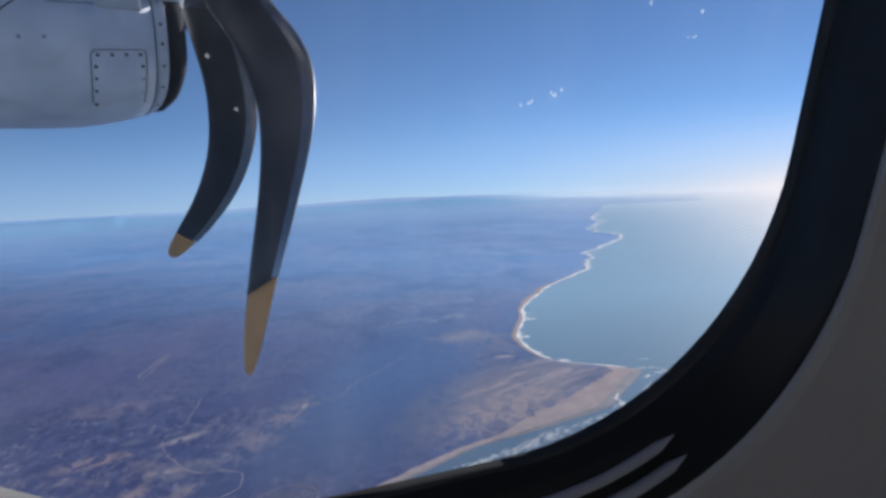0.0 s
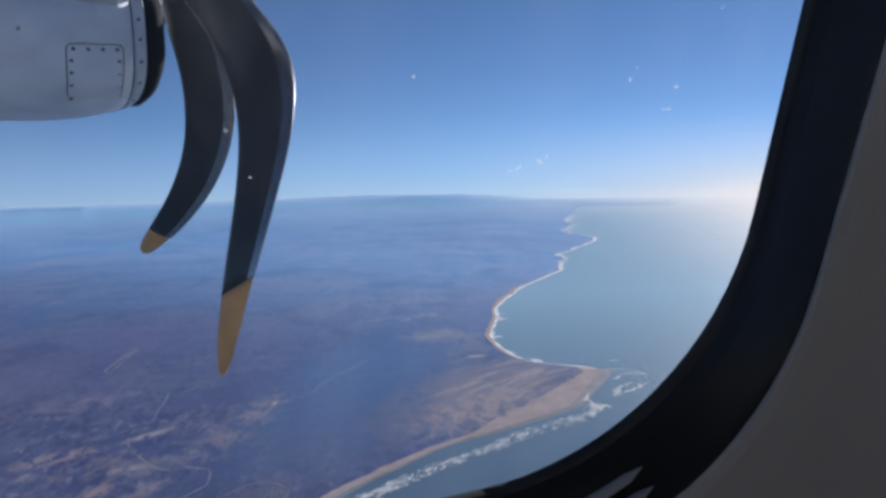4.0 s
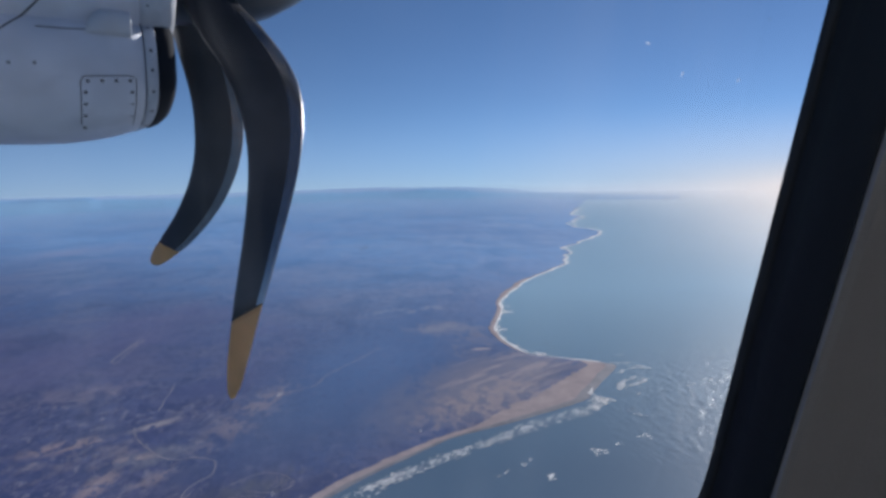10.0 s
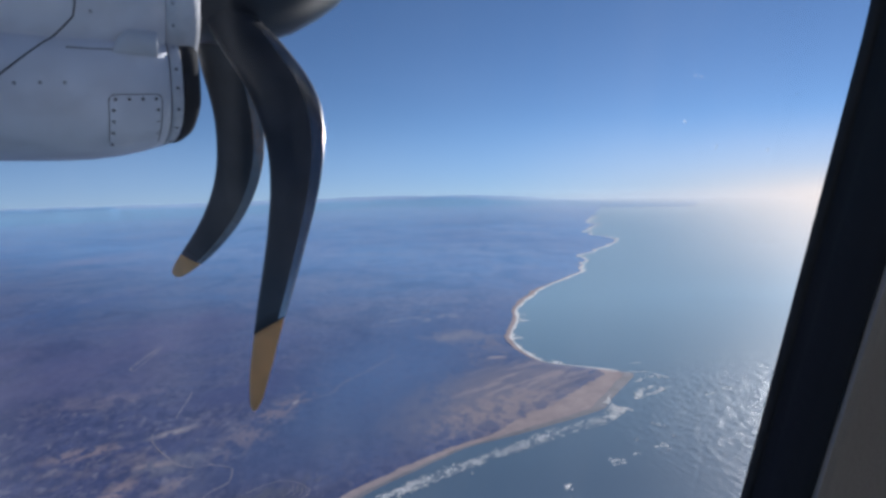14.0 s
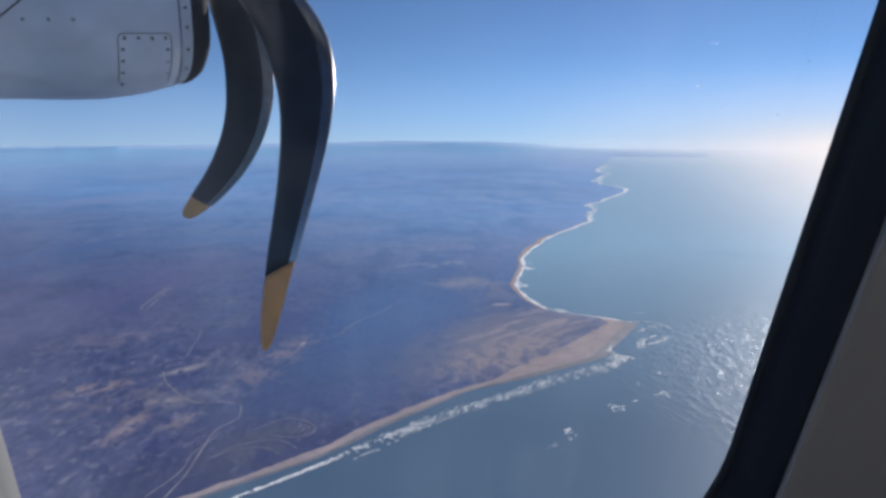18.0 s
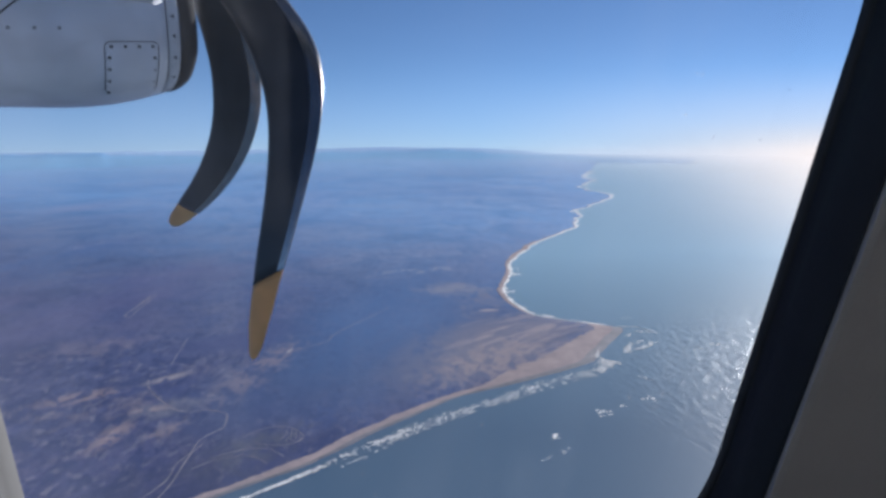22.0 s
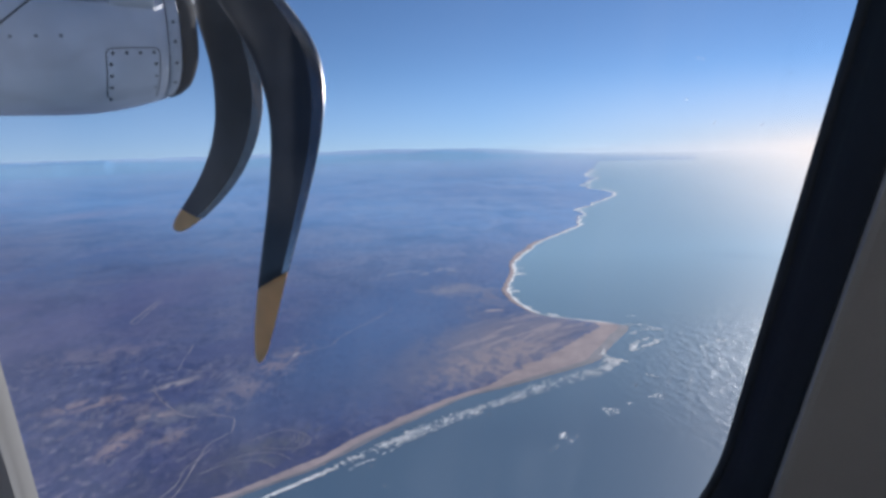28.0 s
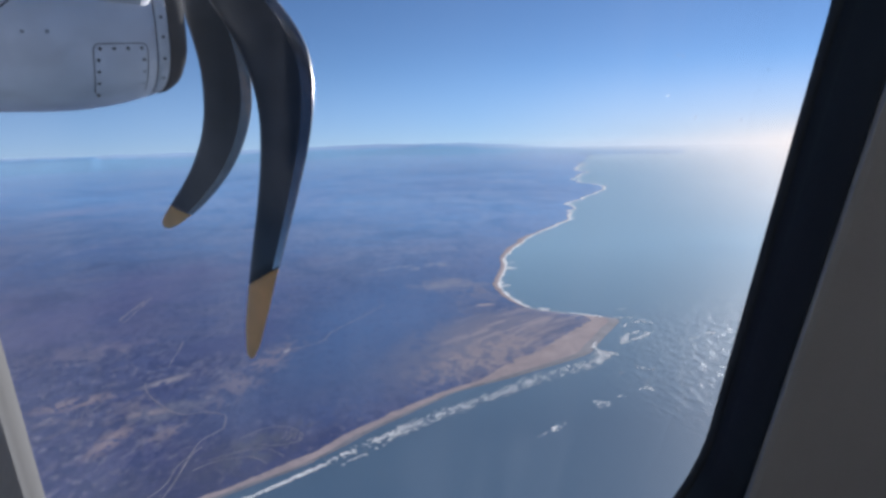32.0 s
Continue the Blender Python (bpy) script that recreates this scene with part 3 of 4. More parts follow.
def surf():
    rng = random.Random(5)
    random.seed(5)
    bl = []
    # the inner edge of the breakers, and how far out they reach
    edge = [Vector(p) for p in ((-112, 216), (-92, 236), (-72, 254), (-58, 268), (-45, 283), (-31, 297), (-17, 310), (-2, 323), (16, 335), (31, 346), (48, 361), (67, 373), (87, 385), (101, 403))]
    reach = (1.4, 1.8, 2.4, 3.6, 6.0, 8.5, 10.5, 12.0, 9.5, 11.0, 12.0, 12.0, 12.5, 10.0)
    # an unbroken roller close to the sand, then bands of short crests that lean with the swell
    for i, (a, b) in enumerate(zip(edge, edge[1:])):
        d = (b - a).normalized()
        side = Vector((d.y, -d.x))
        turn = math.atan2(d.y, d.x)
        for _ in range(int((b - a).length * (30 if i < 4 else 34))):
            k = rng.random()
            p = a.lerp(b, k)
            w = reach[i] + (reach[i + 1] - reach[i]) * k
            e = rng.random()
            q = p + side * w * e
            keep = noise.noise((q.x * 0.10, q.y * 0.10, 1.5)) * 0.6 + 1.2 * noise.noise((q.x * 0.55, q.y * 0.95, 6.5)) - 1.1 * abs(e - 0.45) + (0.48 if i < 3 else 0.14 if i < 7 else 0.16)
            if keep < 0:
                continue
            if i < 3:
                bl.append(blob(q.x, q.y, rng.uniform(0.3, 0.9), rng.uniform(0.10, 0.26), turn + rng.uniform(-0.5, 0.5), -H + 0.06, 8))
            else:
                lean = turn + (0.15 if rng.random() < 0.55 else 0.75) + rng.uniform(-0.35, 0.35)
                bl.append(blob(q.x, q.y, rng.uniform(0.25, 0.8), rng.uniform(0.08, 0.22), lean, -H + 0.06, 8))
    for _ in range(40):
        y = rng.uniform(268, 322)
        x = float(np.interp(y, [p.y for p in edge], [p.x for p in edge])) + rng.uniform(6, 10)
        bl.append(blob(x, y - 4.5, rng.uniform(0.4, 1.2), rng.uniform(0.2, 0.4), 0.8, -H + 0.06, 8))
    # lace where the swell runs into the bay's corner
    for yc, out, m in ((503, 9, 26), (514, 4, 8), (530, 5, 12), (556, 4, 8), (586, 11, 46), (598, 5, 16), (660, 13, 44), (688, 10, 20), (668, 5, 8)):
        for _ in range(m):
            k = rng.random()
            bl.append(blob(coast_x(yc) + 1 + out * k, yc + rng.gauss(0, 3.2) * (1.1 - k), rng.uniform(0.6, 2.0), rng.uniform(0.3, 0.8), rng.uniform(0.8, 2.0), -H + 0.065, 9))
    # breakers off the point
    for x0, y0, x1, y1, n, sp in ((120, 414, 126, 428, 30, 1.0), (126, 428, 140, 441, 26, 0.8), (130, 422, 147, 436, 34, 1.0), (132, 452, 138, 458, 12, 0.8), (143, 463, 151, 459, 14, 1.0), (140, 498, 150, 500, 9, 0.8), (95, 384, 107, 394, 60, 1.8), (102, 402, 112, 396, 34, 1.2), (100, 412, 105, 424, 22, 0.8), (118, 372, 124, 368, 8, 0.8), (168, 418, 176, 424, 5, 0.6), (131, 474, 146, 474, 22, 0.7), (146, 474, 157, 457, 26, 0.7), (124, 416, 131, 438, 34, 1.0), (100, 411, 105, 392, 44, 1.2), (136, 424, 150, 438, 20, 0.7)):
        for _ in range(n):
            k = rng.random()
            bl.append(blob(x0 + (x1 - x0) * k + rng.gauss(0, sp), y0 + (y1 - y0) * k + rng.gauss(0, sp), rng.uniform(0.5, 1.9), rng.uniform(0.15, 0.42), math.atan2(y1 - y0, x1 - x0) + rng.uniform(-0.4, 0.4), -H + 0.06, 9))
    # foam line round the bay
    y = 478.0
    while y < 2400:
        st = 2.0 + (y - 478) * 0.006
        x = coast_x(y) + 0.8
        dx = coast_x(y + st) - coast_x(y)
        w = (0.45 + 2.4 * max(0.0, noise.noise((y * 0.055, 1.2, 8.0))) + 0.6 * rng.random() ** 3) * (1 + (y - 478) * 0.0030)
        if y > 740:
            w = max(w, 0.9 + (y - 740) * 0.0032)
        bl.append(blob(x + dx / 2 + w * 0.4, y + st / 2, math.hypot(dx, st) * 0.75, w, math.atan2(st, dx), -H + 0.07))
        y += st
    ob = new("surf", patches("surf", bl, foam_mat))
    tagged(ob, "white broken surf along the shoreline", "surf", kind="stuff")


surf()


def foam_patches():
    for cx, cy, n, sp in ((53, 294, 12, 1.1), (83, 321, 16, 1.9), (114, 340, 10, 1.9), (190, 433, 9, 2.2), (97, 330, 3, 1.0)):
        bl = [blob(cx + random.gauss(0, sp), cy + random.gauss(0, sp), random.uniform(0.5, 1.7), random.uniform(0.2, 0.55), random.uniform(0.3, 0.9), -H + 0.06) for _ in range(n)]
        ob = new("foam_patch", patches("foam_patch", bl, foam_mat))
        tagged(ob, "white foam breaking over a shoal in open water", "foam", group="foam patches over shoals", kind="stuff")


foam_patches()


def ground_z(x, y):
    return -H + relief(x, y, max(0.0, coast_x(y) - x))


def track(points, width, label, wob=1.0):
    """A road along a smooth curve through the points, draped over the land."""
    rows = []
    pts = [Vector(p) for p in points]
    pts = [pts[0] * 2 - pts[1]] + pts + [pts[-1] * 2 - pts[-2]]
    line = []
    for p0, p1, p2, p3 in zip(pts, pts[1:], pts[2:], pts[3:]):
        n = max(3, int((p2 - p1).length / 2.5))
        for i in range(n):
            t = i / n
            line.append(0.5 * ((2 * p1) + (p2 - p0) * t + (2 * p0 - 5 * p1 + 4 * p2 - p3) * t * t + (3 * p1 - p0 - 3 * p2 + p3) * t ** 3))
    line.append(pts[-2])
    for i, p in enumerate(line):
        d = (line[min(i + 1, len(line) - 1)] - line[max(i - 1, 0)]).normalized()
        s = Vector((-d.y, d.x))
        p = p + s * wob * noise.noise((p.x * 0.06, p.y * 0.06, 0.5))
        w = width * (1 + 0.5 * noise.noise((p.x * 0.2, p.y * 0.2, 4.5)))
        rows.append([(*(p + s * w * e), ground_z(*(p + s * w * e)) + z) for e, z in ((-0.6, 0.10), (-0.3, 0.11), (0.3, 0.11), (0.6, 0.10))])
    v, f = loft(rows, closed=False)
    tagged(new("dirt_road", mesh_of("dirt_road", v, f, track_mat)), label, "road", kind="structure")


track([(-266, 499), (-270, 532), (-274, 564)], 1.0, "pale straight runway of a small airstrip", 0.2)
track([(-259, 493), (-263, 495), (-266, 499)], 0.9, "short pale taxiway closing the airstrip loop", 0.2)
track([(-259, 493), (-265, 531), (-271, 568)], 0.7, "pale perimeter track beside the airstrip", 0.2)
track([(-110, 416), (-89, 433), (-85, 453), (-68, 490), (-52, 526)], 0.5, "faint pale road across dark scrub", 0.4)
track([(-183, 363), (-178, 352), (-166, 338), (-158, 331), (-153, 325)], 0.4, "faint winding lane by pale clearings", 0.6)
track([(-153, 325), (-142, 320), (-133, 323), (-123, 320), (-119, 316), (-116, 304), (-118, 299), (-123, 289), (-122, 270), (-121, 241), (-126, 205)], 0.5, "pale dirt road bending sharply towards the coast", 0.3)
track([(-120, 284), (-125, 267), (-124, 252), (-130, 232)], 0.45, "pale dirt track beside the coast road", 0.3)
track([(-191, 441), (-186, 415), (-180, 388)], 0.4, "faint straight track through scrub")
track([(-104, 292), (-98, 299), (-90, 304), (-81, 302), (-73, 294), (-75, 287), (-84, 284), (-96, 286)], 0.35, "looping dirt track on dunes", 0.6)
for k in range(4):
    track([(-83 + 2.6 * k, 300 - 1.7 * k), (-81.5 + 2.6 * k, 295 - 1.7 * k), (-83.5 + 2.6 * k, 290 - 1.2 * k)], 0.3, "short curved dune track in a row", 0.3)
track([(-112, 270), (-100, 280), (-88, 281), (-78, 274)], 0.3, "winding dune track near the beach", 1.4)
track([(-116, 262), (-106, 271), (-94, 274), (-84, 267)], 0.3, "narrow winding dune track", 1.4)


def hills():
    """Two ranges along the horizon: a mesa-topped one that runs down to a long low headland, and one behind; haze is
    put into both colours, more in the far one.
    """
    near_az = [-80, -50, -36, -31, -28.6, -28, -22, -14, -10, -6, -3, 0, 2, 4.5, 7, 10, 13, 16, 18.5, 21]
    near_h = [58, 58, 57, 54, 51, 42, 36, 39, 42, 48, 50, 47, 39, 28, 20, 14, 10, 7, 3, 0]
    far_az = [-80, -40, -30, -24, -17, -12, -9, -3, 2, 5, 8, 11]
    far_h = [54, 52, 50, 46, 44, 48, 52, 54, 48, 38, 20, 0]
    for r, deep, az, top, rough, scrub, label in ((4150, 260, far_az, far_h, 5.0, hazed_far_hill, "far hill range under the low sky, paled with painted haze"), (3650, 500, near_az, near_h, 6.0, hazed_hill, "flat-topped hills along the horizon, blued with painted haze")):
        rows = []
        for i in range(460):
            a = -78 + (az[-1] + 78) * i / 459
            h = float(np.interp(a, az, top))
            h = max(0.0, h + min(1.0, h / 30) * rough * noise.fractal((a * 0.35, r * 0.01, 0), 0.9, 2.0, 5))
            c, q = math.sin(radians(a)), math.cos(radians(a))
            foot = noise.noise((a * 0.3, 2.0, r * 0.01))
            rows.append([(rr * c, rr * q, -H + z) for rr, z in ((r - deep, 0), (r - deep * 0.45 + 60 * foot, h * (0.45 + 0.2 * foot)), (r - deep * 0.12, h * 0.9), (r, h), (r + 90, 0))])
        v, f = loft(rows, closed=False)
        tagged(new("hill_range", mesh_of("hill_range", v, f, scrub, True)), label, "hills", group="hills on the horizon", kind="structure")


hills()


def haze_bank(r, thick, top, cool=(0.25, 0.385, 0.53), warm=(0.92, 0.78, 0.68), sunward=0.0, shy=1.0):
    """A glowing see-through sheet that imitates sea haze, a plain backdrop under the low sky: paler and warmer towards
    the sun.
    """
    m = bpy.data.materials.new("haze_glow")
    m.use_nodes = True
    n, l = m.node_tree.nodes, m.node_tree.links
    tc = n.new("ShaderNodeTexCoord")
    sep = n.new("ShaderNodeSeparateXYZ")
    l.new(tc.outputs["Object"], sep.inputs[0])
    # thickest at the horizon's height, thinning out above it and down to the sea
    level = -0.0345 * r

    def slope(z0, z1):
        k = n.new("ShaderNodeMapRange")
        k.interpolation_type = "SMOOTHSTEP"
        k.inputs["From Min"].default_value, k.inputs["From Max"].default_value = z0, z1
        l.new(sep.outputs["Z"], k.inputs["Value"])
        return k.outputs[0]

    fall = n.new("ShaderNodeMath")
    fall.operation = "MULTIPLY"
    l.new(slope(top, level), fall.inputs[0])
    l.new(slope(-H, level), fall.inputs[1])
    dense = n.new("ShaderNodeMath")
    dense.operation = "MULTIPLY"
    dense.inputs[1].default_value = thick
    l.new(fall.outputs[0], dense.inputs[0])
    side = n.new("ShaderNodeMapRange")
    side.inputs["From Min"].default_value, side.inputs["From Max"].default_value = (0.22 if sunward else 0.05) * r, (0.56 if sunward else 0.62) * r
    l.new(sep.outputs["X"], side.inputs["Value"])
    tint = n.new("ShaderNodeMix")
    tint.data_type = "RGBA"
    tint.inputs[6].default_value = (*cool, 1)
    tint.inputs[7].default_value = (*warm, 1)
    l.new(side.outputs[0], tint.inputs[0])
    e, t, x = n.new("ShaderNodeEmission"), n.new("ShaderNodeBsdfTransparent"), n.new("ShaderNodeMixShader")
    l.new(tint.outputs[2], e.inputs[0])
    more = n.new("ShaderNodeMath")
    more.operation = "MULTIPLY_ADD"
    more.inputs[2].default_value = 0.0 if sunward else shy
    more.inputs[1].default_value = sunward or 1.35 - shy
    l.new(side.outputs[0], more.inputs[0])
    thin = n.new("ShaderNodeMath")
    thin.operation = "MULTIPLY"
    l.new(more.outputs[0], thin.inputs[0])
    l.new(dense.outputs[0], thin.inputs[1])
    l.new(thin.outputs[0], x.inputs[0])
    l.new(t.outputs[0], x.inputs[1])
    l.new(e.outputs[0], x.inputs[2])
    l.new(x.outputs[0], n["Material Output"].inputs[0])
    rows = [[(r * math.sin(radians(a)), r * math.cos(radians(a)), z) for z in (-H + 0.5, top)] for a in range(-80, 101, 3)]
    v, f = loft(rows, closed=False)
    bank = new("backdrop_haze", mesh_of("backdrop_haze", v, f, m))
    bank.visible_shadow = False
    tagged(bank, "glowing see-through sheet imitating sea haze at the horizon", "haze", kind="structure")


# the nearest sheet adds the sun's warm glow over the sea
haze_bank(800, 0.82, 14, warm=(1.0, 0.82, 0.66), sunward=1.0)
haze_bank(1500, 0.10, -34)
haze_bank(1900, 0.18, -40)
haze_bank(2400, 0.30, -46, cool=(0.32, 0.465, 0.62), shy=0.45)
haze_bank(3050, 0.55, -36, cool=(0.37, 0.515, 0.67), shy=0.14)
# the last sheet also tints the low sky
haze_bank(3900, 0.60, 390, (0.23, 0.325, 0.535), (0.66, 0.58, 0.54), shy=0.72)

# ---- aircraft ----
FWD = Vector((0.8542, 0.52, 0)).normalized()
OUT = Vector((-FWD.y, FWD.x, 0))
AIR = Matrix(((FWD.x, OUT.x, 0, 0), (FWD.y, OUT.y, 0, 0), (0, 0, 1, 0), (0, 0, 0, 1)))


def section(x, yc, zc, hw, up, down, k=48, pw=2.6):
    """A rounded cross-section of the nacelle at station x."""
    out = []
    for j in range(k):
        a = 2 * math.pi * j / k
        c, s = math.cos(a), math.sin(a)
        h = up if s > 0 else down
        out.append((x, yc + hw * math.copysign(abs(c) ** (2 / pw), c), zc + h * math.copysign(abs(s) ** (2 / pw), s)))
    return out


NY = 2.9


def lower_section(x, shrink=0.0, lift=0.0):
    """Lower lobe: the intake duct under the engine."""
    rise = 0.0
    if x > 0.0:
        rise = 0.42 * x * x
    return section(x, NY, 0.40 + 0.1 * rise, 0.445 - shrink, 0.2, 0.252 - rise - shrink + lift, pw=2.9)


def upper_section(x, s=0.0):
    """Upper body round the engine."""
    return section(x, NY, 0.98, 0.475 - s, 0.5 - s, 0.50 - s, pw=4.2)


def side_y(x, z):
    """Inboard surface of the nacelle at station x and height z."""
    rise = 0.42 * x * x if x > 0 else 0.0
    zc = 0.40 + 0.1 * rise
    h = 0.2 if z > zc else 0.252 - rise
    a = min(1.0, abs(z - zc) / h)
    low = 0.445 * (1 - a ** 2.9) ** (1 / 2.9)
    a = min(1.0, abs(z - 0.98) / 0.5)
    high = 0.475 * (1 - a ** 4.2) ** (1 / 4.2)
    return NY - max(low, high)


def seam(pts, width, top, name="panel_gap"):
    """A dark panel joint laid on the nacelle's inboard side."""
    rows = []
    for (x0, z0), (x1, z1) in zip(pts, pts[1:]):
        n = max(2, int(math.hypot(x1 - x0, z1 - z0) / 0.012))
        d = Vector((x1 - x0, z1 - z0)).normalized()
        for i in range(n + 1):
            x, z = x0 + (x1 - x0) * i / n, z0 + (z1 - z0) * i / n
            a, b = (x - d.y * width / 2, z + d.x * width / 2), (x + d.y * width / 2, z - d.x * width / 2)
            rows.append([(a[0], side_y(*a) - 0.0005, a[1]), (x, side_y(x, z) - 0.0022, z), (b[0], side_y(*b) - 0.0005, b[1])])
    v, f = loft(rows, closed=False)
    return part(name, mesh_of(name, v, f, gap_black), top)


def nacelle():
    top = holder("engine_nacelle", AIR)
    tagged(top, "grey-painted turboprop engine nacelle with riveted access panel", "engine")
    xs = [-2.6, -1.6, -0.9, -0.5, -0.25, 0.0, 0.1, 0.2, 0.28, 0.341]
    v, f = loft([lower_section(x) for x in xs], cap=(True, True))
    part("lower_cowl", mesh_of("lower_cowl", v, f, paint, True), top)
    v, f = loft([lower_section(x, 0.002) for x in (0.341, 0.346)])
    part("panel_gap", mesh_of("panel_gap", v, f, gap_black), top)
    v, f = loft([lower_section(x) for x in (0.346, 0.362, 0.381, 0.383)], cap=(True, True))
    part("front_ring", mesh_of("front_ring", v, f, paint_dull, True), top, "narrow riveted ring at the intake front")
    v, f = loft([lower_section(0.383, 0.004), lower_section(0.42, 0.004, 0.010), lower_section(0.438, 0.014, 0.012), lower_section(0.450, 0.04, 0.012), lower_section(0.455, 0.08, 0.012), lower_section(0.44, 0.115), lower_section(0.3, 0.14)], cap=(True, True))
    part("intake_lip", mesh_of("intake_lip", v, f, boot_rubber, True), top, "black rubber boot round the air intake")
    # upper body round the engine
    up = upper_section
    v, f = loft([up(x) for x in (-2.6, -1.6, -0.8, -0.3, 0.0, 0.2, 0.341)], cap=(True, True))
    part("upper_cowl", mesh_of("upper_cowl", v, f, paint, True), top)
    v, f = loft([up(0.345), up(0.40), up(0.455, 0.006), up(0.462, 0.03)], cap=(True, True))
    part("cowl_ring", mesh_of("cowl_ring", v, f, paint_dull, True), top, "dull stained cowl ring behind the spinner")
    seam([(-0.32, 0.25), (-0.139, 0.415), (0.035, 0.575), (0.058, 0.60), (0.066, 0.64), (0.066, 0.95)], 0.006, top)
    seam([(0.03, 0.502), (0.11, 0.502), (0.17, 0.506)], 0.004, top)
    # access panel: a proud plate with rounded corners, its joint and screws
    px0, px1, pz0, pz1 = 0.141, 0.310, 0.189, 0.354

    def plate(grow, lift, name, material, parent, label=""):
        n = 14
        x0, x1, z0, z1, r = px0 - grow, px1 + grow, pz0 - grow, pz1 + grow, 0.022
        rows = []
        for i in range(n + 1):
            z = z0 + (z1 - z0) * i / n
            e = min(z - z0, z1 - z)
            cut = r - math.sqrt(max(0.0, r * r - (r - e) ** 2)) if e < r else 0.0
            tilt = -0.02 * (z - 0.27)
            rows.append([(x0 + cut + (x1 - x0 - 2 * cut) * k / 8 - tilt, side_y(x0 + (x1 - x0) * k / 8, z) - (lift if 0 < k < 8 and 0 < i < n else 0.0004), z + 0.06 * (x0 + (x1 - x0) * k / 8 - 0.22)) for k in range(9)])
        v, f = loft(rows, closed=False)
        return part(name, mesh_of(name, v, f, material, True), parent, label)

    def skewed(x, z):
        return (x + 0.02 * (z - 0.27), z + 0.06 * (x - 0.22))

    rim = [skewed(px0, pz0 + 0.012), skewed(px0, pz1 - 0.02)] + [skewed(px0 + 0.02 - 0.02 * math.cos(q * math.pi / 10), pz1 - 0.02 + 0.02 * math.sin(q * math.pi / 10)) for q in range(1, 6)]
    rim += [skewed(px1 - 0.02 + 0.02 * math.sin(q * math.pi / 10), pz1 - 0.02 + 0.02 * math.cos(q * math.pi / 10)) for q in range(6)] + [skewed(px1, pz0 + 0.012)]
    seam(rim, 0.0030, top)
    panel = plate(-0.0016, 0.0012, "access_panel", paint, top, "rounded access panel held by screws")
    k = 12
    prof = ((0.0, 0.0062), (-0.0014, 0.0058), (-0.002, 0.0035), (-0.0016, 0.0012))
    v, f = loft([[(r * math.cos(2 * math.pi * j / k), y, r * math.sin(2 * math.pi * j / k)) for j in range(k)] for y, r in prof], cap=(False, True))
    me_screw = mesh_of("screw", v, f, screw_steel)
    spots = [(0.162 + 0.043 * i, 0.338) for i in range(4)] + [(0.156 - 0.001 * i, 0.338 - 0.036 * i) for i in range(1, 5)] + [(0.296 + 0.001 * i, 0.338 - 0.036 * i) for i in range(1, 5)]
    for x, z in spots:
        part("screw", me_screw, panel, m=Matrix.Translation((x + 0.02 * (z - 0.27), side_y(x, z) - 0.0013, z + 0.06 * (x - 0.22))))
    for x, z in [(0.364, 0.448), (0.365, 0.382), (0.366, 0.311), (0.366, 0.252), (0.365, 0.213)]:
        part("rivet", me_screw, top, m=Matrix.Translation((x, side_y(x, z) - 0.0003, z)))
    me_flush = me_screw.copy()
    me_flush.materials[0] = flush_rivet
    for x, z in [(-0.19, 0.372), (-0.121, 0.374), (-0.051, 0.379), (0.018, 0.383), (0.11, 0.62), (0.365, 0.53), (0.365, 0.60), (0.365, 0.67)]:
        part("rivet", me_flush, top, m=Matrix.Translation((x, side_y(x, z) - 0.0003, z)))
    # scoop in the crease between the two bodies
    rows = []
    for i in range(15):
        s = i / 14
        x = 0.168 + 0.138 * s
        hgt = 0.012 + 0.074 * min(1, s * 2.8) ** 0.5
        out = 0.004 + 0.036 * math.sin(min(1, s * 1.8) * math.pi / 2)
        z0 = 0.490 - 0.004 * s
        rows.append([(x, side_y(x, 0.50) + 0.01 - (out + 0.01) * math.sin(math.pi * j / 10) ** 0.5, z0 + hgt * (1 - math.cos(math.pi * j / 10)) / 2) for j in range(11)])
    v, f = loft(rows, closed=False)
    n0 = len(v)
    f.append(tuple(range(n0 - 11, n0)))
    part("air_scoop", mesh_of("air_scoop", v, f, scoop_paint, True), top, "small pale faired air scoop")
    return top


nac = nacelle()


